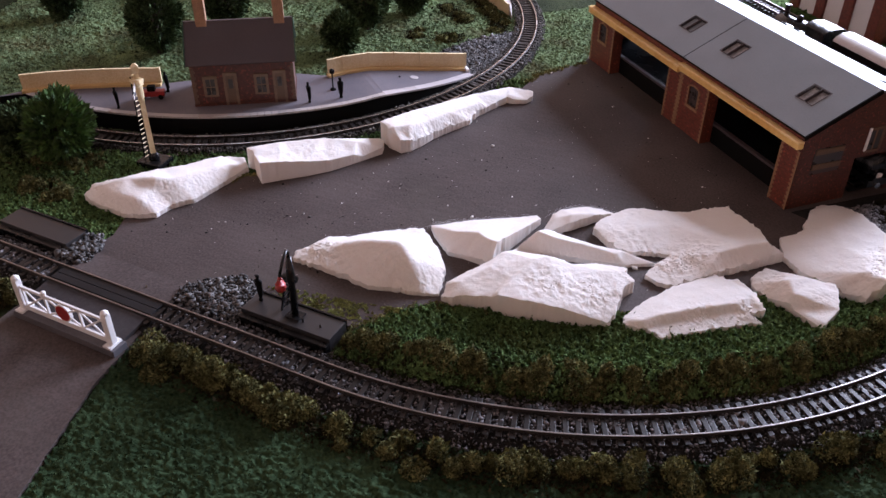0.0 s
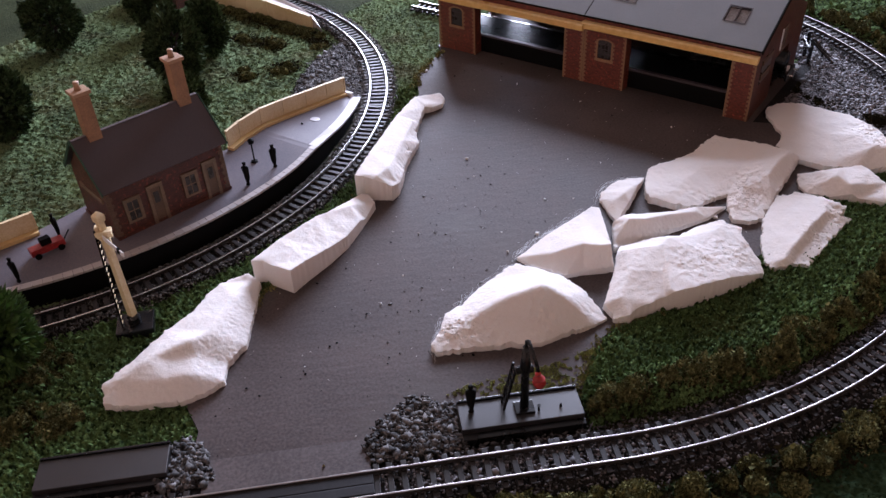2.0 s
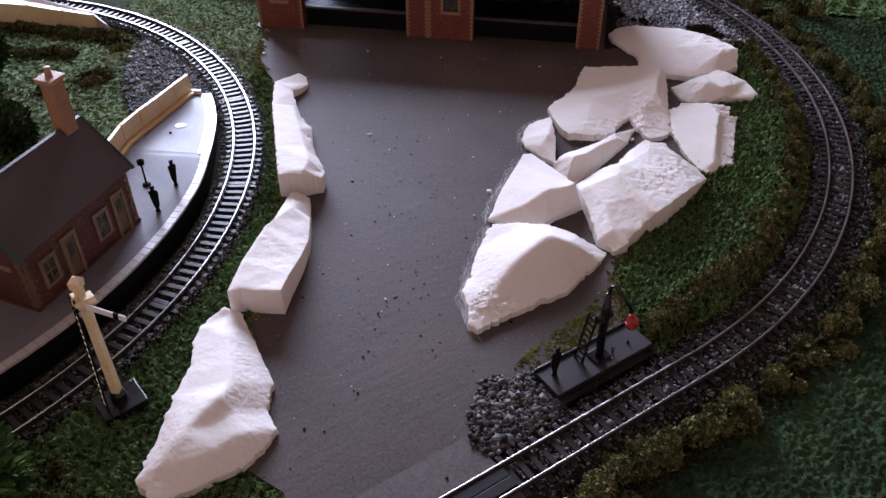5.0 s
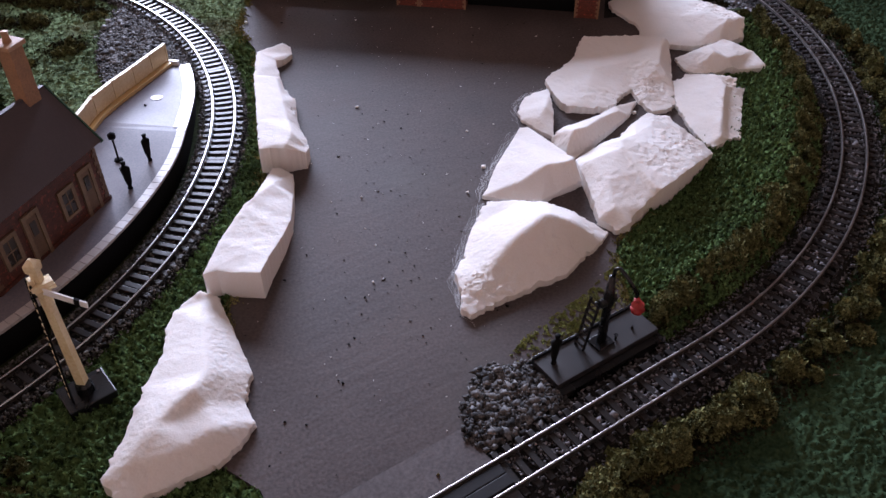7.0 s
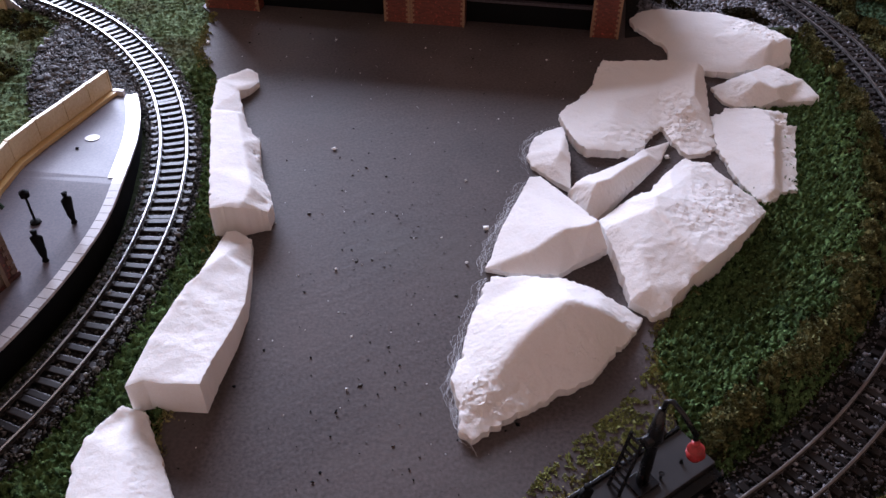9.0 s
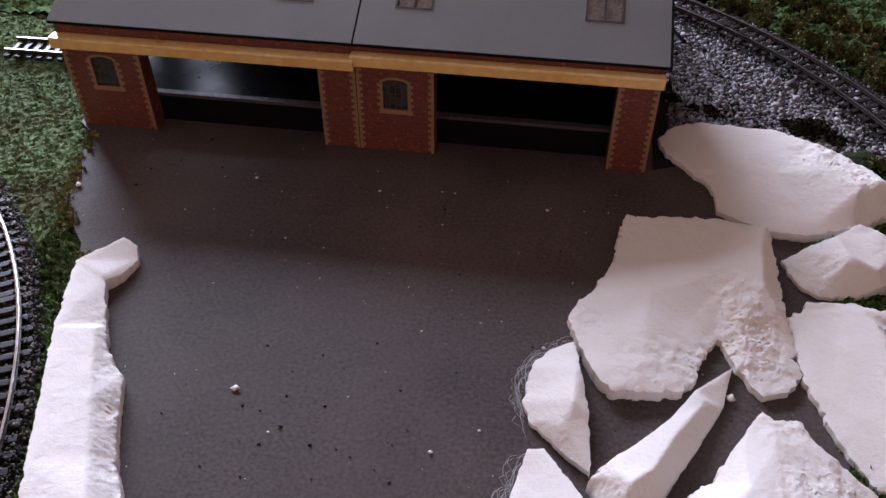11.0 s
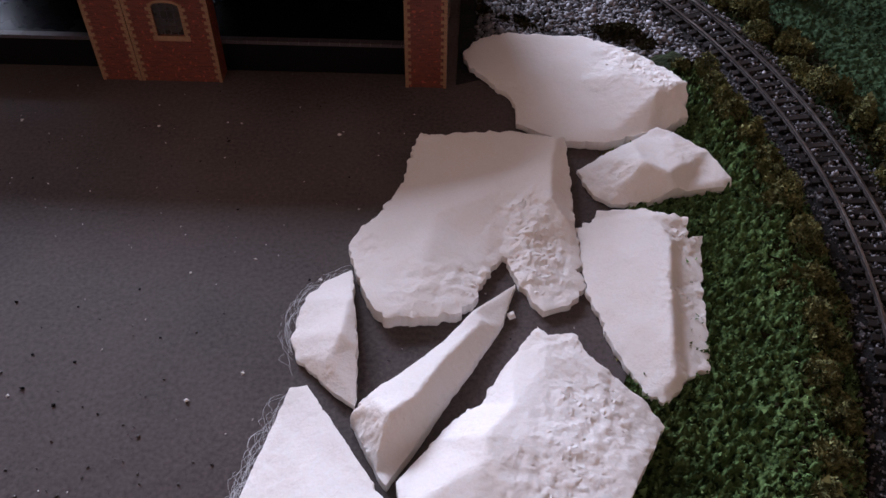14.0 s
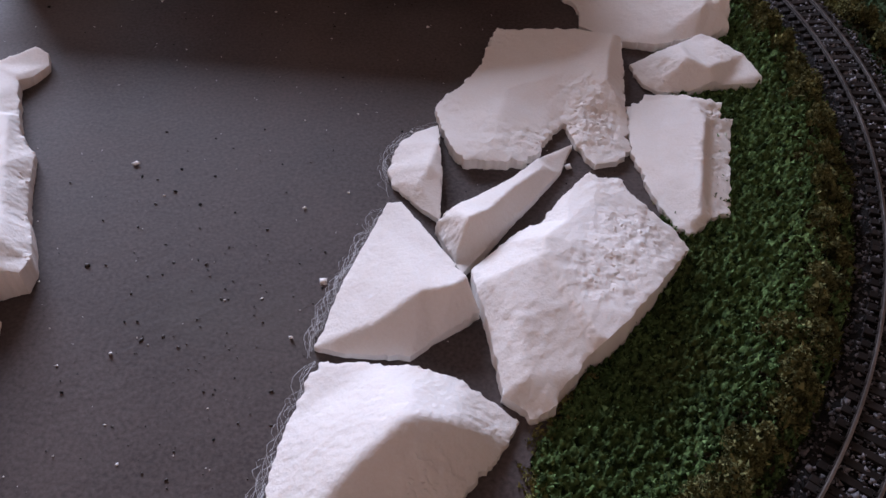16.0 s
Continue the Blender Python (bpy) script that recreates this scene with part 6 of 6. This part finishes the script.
tree("bush", "low dark green model bush beside the station track", "bush", -0.800, -0.145, 0.032, 0.046, 9)


def mound_points(cx, cy, radius, height, n, rng):
    a, s = rng.uniform(0, 2 * np.pi, n), np.sqrt(rng.uniform(0, 1, n))
    z = height * np.sqrt(np.clip(1 - s ** 2, 0, 1)) * rng.uniform(0.05, 1.0, n) ** 0.45
    return np.stack([cx + radius * s * np.cos(a), cy + radius * s * np.sin(a), z], 1)


BLOCKS = [[along(u0, -0.0535), along(u0, -0.018), along(u1, -0.018), along(u1, -0.0535)] for u0, u1 in ((0.101, 0.184), (-0.148, -0.066))]


def scrub(label, lines, mat, size, spread, height, per=1150, seed=3):
    """Low ragged scrub: little mounds of crumbs along plan lines given as (points, width)."""
    rng = np.random.default_rng(seed)
    out, low = [], []
    for pts, width in lines:
        run = 0
        for (x0, y0), (x1, y1) in zip(pts, pts[1:]):
            d = math.dist((x0, y0), (x1, y1))
            k = max(1, int(d / 0.0060 * (width / 0.016)))
            m = int(d * width * 2.6e6)
            a, o = rng.uniform(0, 1, m), rng.normal(0, width / 1.9, m)
            low.append(np.stack([x0 + (x1 - x0) * a - (y1 - y0) / d * o, y0 + (y1 - y0) * a + (x1 - x0) / d * o, rng.uniform(0, 0.0022, m)], 1))
            for _ in range(k):
                s = rng.uniform()
                nx, ny = -(y1 - y0) / d, (x1 - x0) / d
                o = rng.normal(0, width / 2.4)
                x, y = x0 + (x1 - x0) * s + nx * o, y0 + (y1 - y0) * s + ny * o
                r = rng.uniform(0.0040, 0.0115)
                p = mound_points(x, y, r, height * rng.uniform(0.35, 1.0) * (1 - min(0.7, abs(o) / width)), per, rng)
                out.append(p)
    # The low layer paints shade between the mounds over a brown base.
    for name, pts, grain, m, words in (("scrub", out, size, mat, label), ("leaf_litter", low, 0.0011, DARK_CRUMBS, "dark brown base under the scrub, coloured for the shade in its gaps")):
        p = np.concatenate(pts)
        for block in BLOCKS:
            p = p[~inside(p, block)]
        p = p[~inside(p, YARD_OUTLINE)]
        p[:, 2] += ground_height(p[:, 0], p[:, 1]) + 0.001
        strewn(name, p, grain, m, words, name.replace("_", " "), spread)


def ring(centre, r, a0, a1, n=24):
    return [(centre[0] + r * math.cos(radians(a)), centre[1] + r * math.sin(radians(a))) for a in np.linspace(a0, a1, n)]


scrub("olive brown scrub hedge along the inside of the curve", [(ring(RIGHT_C, 0.394, -58, 22, 32), 0.015)], SCRUB, 0.00085, 0.45, 0.0215, seed=4)
scrub("olive brown scrub along the outside of the track", [(ring(RIGHT_C, 0.468, -60, 66, 48), 0.013), (ring(RIGHT_C, 0.512, 28, 60, 12), 0.016), ([along(0.058, 0.034), along(0.20, 0.036)], 0.014), ([along(-0.058, 0.036), along(-0.25, 0.036)], 0.020)], SCRUB, 0.00085, 0.45, 0.0300, seed=5)
scrub("olive scrub clumps behind the platform end", [([(-0.935, 0.335), (-0.962, 0.352)], 0.018), ([(-0.950, 0.410), (-0.985, 0.428), (-1.06, 0.428), (-1.15, 0.430)], 0.014), ([(-0.96, 0.30), (-0.99, 0.31)], 0.012), ([(-0.99, 0.385), (-1.07, 0.375)], 0.014)], SCRUB, 0.0009, 0.4, 0.012, seed=6)
scrub("dark brown scrub beside the end of the brick shed", [([(-0.456, 0.600), (-0.452, 0.572), (-0.440, 0.560), (-0.400, 0.556), (-0.362, 0.553), (-0.342, 0.533)], 0.012)], DARK_CRUMBS, 0.0009, 0.4, 0.010, seed=9)
scrub("dark scrub between the station track and the crossing", [([(-0.745, -0.075), (-0.760, -0.115), (-0.790, -0.150)], 0.024), ([(-0.690, -0.105), (-0.730, -0.150)], 0.018)], SCRUB, 0.0009, 0.4, 0.014, seed=8)


# ---- turf flock ----
def covered(p):
    """Where no flock lies: yard, road, track beds, platforms, gravel."""
    x, y = p[:, 0], p[:, 1]
    no = inside(p, YARD_OUTLINE)
    for poly in (*BLOCKS, GRAVEL_NEAR, GRAVEL_LEFT, GRAVEL_SHED, GRAVEL_STATION):
        no |= inside(p, poly)
    no |= inside(p, [along(-0.052, 0.019), along(0.052, 0.019), along(0.062, 0.075), along(0.105, 0.20), along(0.16, 0.42), along(-0.02, 0.42), along(-0.035, 0.20), along(-0.048, 0.075)])
    r1 = np.hypot(x - RIGHT_C[0], y - RIGHT_C[1])
    ang = np.degrees(np.arctan2(y - RIGHT_C[1], x - RIGHT_C[0]))
    no |= (np.abs(r1 - RIGHT_R) < 0.023) & (ang > -46) & (ang < 92)
    v = (x - CROSS_AT.x) * CROSS_OUT.x + (y - CROSS_AT.y) * CROSS_OUT.y
    u = -(x - CROSS_AT.x) * SOUTH.x - (y - CROSS_AT.y) * SOUTH.y
    no |= (np.abs(v) < 0.021) & (u < 0.20)
    r2 = np.hypot(x - LEFT_C[0], y - LEFT_C[1])
    no |= (np.abs(r2 - LEFT_R) < 0.0172 + 0.0012 * lumps(x, y, 160, 3.0))
    no |= inside(p, PLAT_OUTLINE)
    return no


def grain_field(x, y, scale, seed):
    """Uneven field over the plan between about -0.7 and 0.7, with features of 1 / scale metres."""
    u, v = x * scale, y * scale
    iu, iv = np.floor(u).astype(np.int64), np.floor(v).astype(np.int64)
    fu, fv = u - iu, v - iv
    su, sv = fu * fu * (3 - 2 * fu), fv * fv * (3 - 2 * fv)

    def corner(a, b):
        h = ((iu + a) * 374761393 + (iv + b) * 668265263 + seed * 69069) & 0xFFFFFFFF
        h = ((h ^ (h >> 13)) * 1274126177) & 0xFFFFFFFF
        t = (h ^ (h >> 16)) / 4294967296.0 * 2 * np.pi
        return np.cos(t) * (fu - a) + np.sin(t) * (fv - b)
    low = corner(0, 0) * (1 - su) + corner(1, 0) * su
    high = corner(0, 1) * (1 - su) + corner(1, 1) * su
    return low * (1 - sv) + high * sv


def turf_rise(x, y, scale, seed):
    """How high the crumbs of the turf stand, 0 in the gaps to about 1.3."""
    body = np.clip(0.42 + 1.1 * grain_field(x, y, 0.5 * scale, seed + 1) + 1.3 * grain_field(x, y, scale, seed) + 0.6 * grain_field(x, y, 2.1 * scale, seed + 3), 0, 1.3)
    return body ** 0.75 + 0.35 * grain_field(x, y, 4.7 * scale, seed + 7) * (0.3 + body)


def turf(label, mat, x0, x1, y0, y1, step, rise, scale, keep, seed, loose=0, size=0.0008, crumbs=None):
    """A crumbly sheet of scenic turf where keep(x, y) holds, with loose slivers on it."""
    rng = np.random.default_rng(seed)
    nx, ny = int((x1 - x0) / step), int((y1 - y0) / step)
    gx, gy = np.meshgrid(np.linspace(x0, x1, nx + 1), np.linspace(y0, y1, ny + 1))
    x = gx.ravel() + rng.uniform(-0.38, 0.38, gx.size) * step
    y = gy.ravel() + rng.uniform(-0.38, 0.38, gx.size) * step

    def bare(x, y):
        return covered(np.column_stack([x, y])) | ~keep(x, y) | (x > board_edge(y) - 0.001)
    ok = ~bare(x, y)
    z = ground_height(x, y) + 0.0004 + rise * turf_rise(x, y, scale, seed)
    k = (np.arange(ny)[:, None] * (nx + 1) + np.arange(nx)[None]).ravel()
    quads = np.stack([k, k + 1, k + nx + 2, k + nx + 1], 1)
    quads = quads[ok[quads].all(1)]
    used, flat = np.unique(quads, return_inverse=True)
    quads = flat.reshape(-1, 4)
    tris = np.concatenate([quads[:, [0, 1, 2]], quads[:, [0, 2, 3]]])
    ob = new("turf", raw_mesh("turf", np.column_stack([x, y, z])[used], tris, mat))
    tagged(ob, label, "turf", kind="stuff")
    if loose:
        p = rng.uniform((x0, y0), (x1, y1), (loose, 2))
        p = p[~bare(p[:, 0], p[:, 1])]
        h = turf_rise(p[:, 0], p[:, 1], scale, seed)
        p, h = p[h > 0.35], h[h > 0.35]
        strewn("turf_flock", np.column_stack([p, ground_height(p[:, 0], p[:, 1]) + 0.0004 + rise * h]), size, crumbs or mat, "loose crumbs of flock on the turf", "turf", 0.4)


def from_right(x, y):
    return np.hypot(x - RIGHT_C[0], y - RIGHT_C[1])


def from_left(x, y):
    return np.hypot(x - LEFT_C[0], y - LEFT_C[1])


turf("crumbly green foam turf beside the yard", FLOCK, -0.53, -0.24, 0.02, 0.62, 0.00095, 0.0050, 500, lambda x, y: from_right(x, y) < RIGHT_R, 3, 150000, 0.00085, LIT_FLOCK)
turf("fine dark green turf outside the track", LAWN_FLOCK, -0.50, -0.125, -0.30, 0.62, 0.0013, 0.0022, 380, lambda x, y: from_right(x, y) > RIGHT_R, 5, 150000)
turf("crumbly green turf strip beside the station track", FLOCK, -0.80, -0.58, -0.22, 0.41, 0.0011, 0.0046, 450, lambda x, y: from_left(x, y) > LEFT_R, 8, 130000, 0.00085, LIT_FLOCK)
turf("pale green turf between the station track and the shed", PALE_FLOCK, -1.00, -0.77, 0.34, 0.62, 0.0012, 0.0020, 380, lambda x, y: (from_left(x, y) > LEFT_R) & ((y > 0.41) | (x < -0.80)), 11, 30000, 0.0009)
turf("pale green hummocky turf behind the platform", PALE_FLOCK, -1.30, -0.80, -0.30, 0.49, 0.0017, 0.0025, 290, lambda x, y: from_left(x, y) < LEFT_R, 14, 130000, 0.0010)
turf("green turf behind the shed", FLOCK, -1.30, -0.125, 0.62, 0.875, 0.0028, 0.0045, 150, lambda x, y: x < 9, 17, 40000, 0.0014)
_p = RNG.uniform((-0.510, 0.025), (-0.43, 0.150), (60000, 2))
_p = _p[inside(_p, [(-0.505, 0.040), (-0.488, 0.042), (-0.436, 0.092), (-0.438, 0.145), (-0.452, 0.122), (-0.464, 0.100), (-0.482, 0.078), (-0.498, 0.056)])]
_p = _p[0.6 * lumps(_p[:, 0], _p[:, 1], 55, 2.0) + 0.8 * lumps(_p[:, 0], _p[:, 1], 320, 6.0) > -0.05]
strewn("moss_crumbs", np.column_stack([_p, RNG.uniform(0.0001, 0.0004, len(_p))]), 0.0006, MOSS, "sparse mossy yellow-green crumbs at the yard edge", "moss")
_o = np.array(YARD_OUTLINE + YARD_OUTLINE[:1])
_i = RNG.choice(len(_o) - 1, 26000, p=np.hypot(*np.diff(_o, axis=0).T) / np.hypot(*np.diff(_o, axis=0).T).sum())
_p = _o[_i] + (_o[_i + 1] - _o[_i]) * RNG.random((26000, 1)) + RNG.normal(0, 0.0028, (26000, 2))
_p = _p[(_p[:, 1] < 0.472) & (_p[:, 1] > -0.06)]
_p = _p[lumps(_p[:, 0], _p[:, 1], 70, 5.0) > -0.15]
strewn("edge_flock", np.column_stack([_p, np.full(len(_p), 0.0003)]), 0.0009, OLIVE_FLOCK, "olive flock spilling over the yard edge", "turf")

# ---- crumbs and dirt ----
def crumb(x, y, s, mat, label):
    v, f = chips(np.array([[0, 0, s * 0.4]]), s, 0.1, stones=True, flat=0.6)
    ob = new("crumb", raw_mesh("crumb", v, f, mat))
    ob.matrix_world = pose(x, y, 0.0002)
    return tagged(ob, label, "crumb", group="crumbs on the yard")


for _a, _b, _s in ((-0.660, 0.287, 0.0020), (-0.626, 0.170, 0.0014), (-0.553, 0.189, 0.0013), (-0.546, 0.222, 0.0014), (-0.803, 0.417, 0.0024), (-0.597, 0.086, 0.0011), (-0.436, 0.318, 0.0024), (-0.322, 0.392, 0.0028), (-0.314, 0.397, 0.0016), (-0.330, 0.394, 0.0014), (-0.566, 0.268, 0.0011), (-0.522, 0.335, 0.0010), (-0.480, 0.262, 0.0011)):
    crumb(_a, _b, _s, FOAM, "white crumb of broken foam on the yard")
_p = RNG.uniform((-0.80, -0.10), (-0.40, 0.48), (300, 2))
_p = _p[inside(_p, YARD_OUTLINE)]
strewn("dirt_specks", np.column_stack([_p, np.full(len(_p), 0.0003)]), 0.00045, MATT_BLACK, "dark specks of dirt scattered on the yard", "dirt", 0.4, stones=True, flat=0.6)
_p = RNG.uniform((-0.70, -0.10), (-0.50, 0.20), (40, 2))
_p = _p[inside(_p, YARD_OUTLINE)]
strewn("dirt_specks", np.column_stack([_p, np.full(len(_p), 0.0004)]), 0.0007, MATT_BLACK, "larger dark specks of dirt near the crossing", "dirt", 0.3, stones=True, flat=0.6)
_p = np.concatenate([RNG.normal((-0.600, 0.215), (0.030, 0.045), (130, 2)), RNG.normal((-0.580, 0.120), (0.022, 0.040), (70, 2))])
_p = _p[inside(_p, YARD_OUTLINE)]
strewn("dirt_flakes", np.column_stack([_p, np.full(len(_p), 0.0003)]), 0.00042, RUST, "brown flakes of dirt lying in a loose patch", "dirt", 0.5, stones=True, flat=0.5)
_p = RNG.uniform((-0.80, -0.10), (-0.40, 0.48), (320, 2))
_p = _p[inside(_p, YARD_OUTLINE)]
strewn("foam_dust", np.column_stack([_p, np.full(len(_p), 0.0002)]), 0.00035, FOAM, "fine white foam dust on the yard", "dust", 0.5, stones=True, flat=0.6)


# wispy threads of film left round the cut edges
def threads(pts, n, seed):
    rng = np.random.default_rng(seed)
    v, f = [], []
    for _ in range(n):
        i = rng.integers(0, len(pts) - 1)
        a, b = np.array(pts[i]), np.array(pts[i + 1])
        d = (b - a) / np.linalg.norm(b - a)
        out = np.array([-d[1], d[0]])
        c = a + (b - a) * rng.uniform()
        span, bulge = rng.uniform(0.006, 0.022), rng.uniform(0.001, 0.0065)
        k = len(v)
        for j in range(7):
            s = j / 6
            p = c + d * (s - 0.5) * span + out * (bulge * math.sin(math.pi * s) + rng.normal(0, 0.0003))
            z = 0.0006 + 0.0022 * math.sin(math.pi * s) * rng.uniform(0.2, 1)
            w = out * 0.00007
            v += [(*(p - w), z), (*(p + w), z)]
        for j in range(6):
            q = k + 2 * j
            f += [(q, q + 1, q + 3), (q, q + 3, q + 2)]
    ob = new("film_threads", raw_mesh("film_threads", v, f, FIBRE))
    return tagged(ob, "wispy pale threads of film round a foam edge", "threads", kind="stuff")


threads([(-0.531, 0.066), (-0.545, 0.095), (-0.545, 0.130), (-0.540, 0.172)], 80, 1)
threads([(-0.542, 0.186), (-0.537, 0.223), (-0.527, 0.268)], 70, 2)
threads([(-0.527, 0.288), (-0.530, 0.305), (-0.526, 0.325), (-0.510, 0.338)], 36, 3)
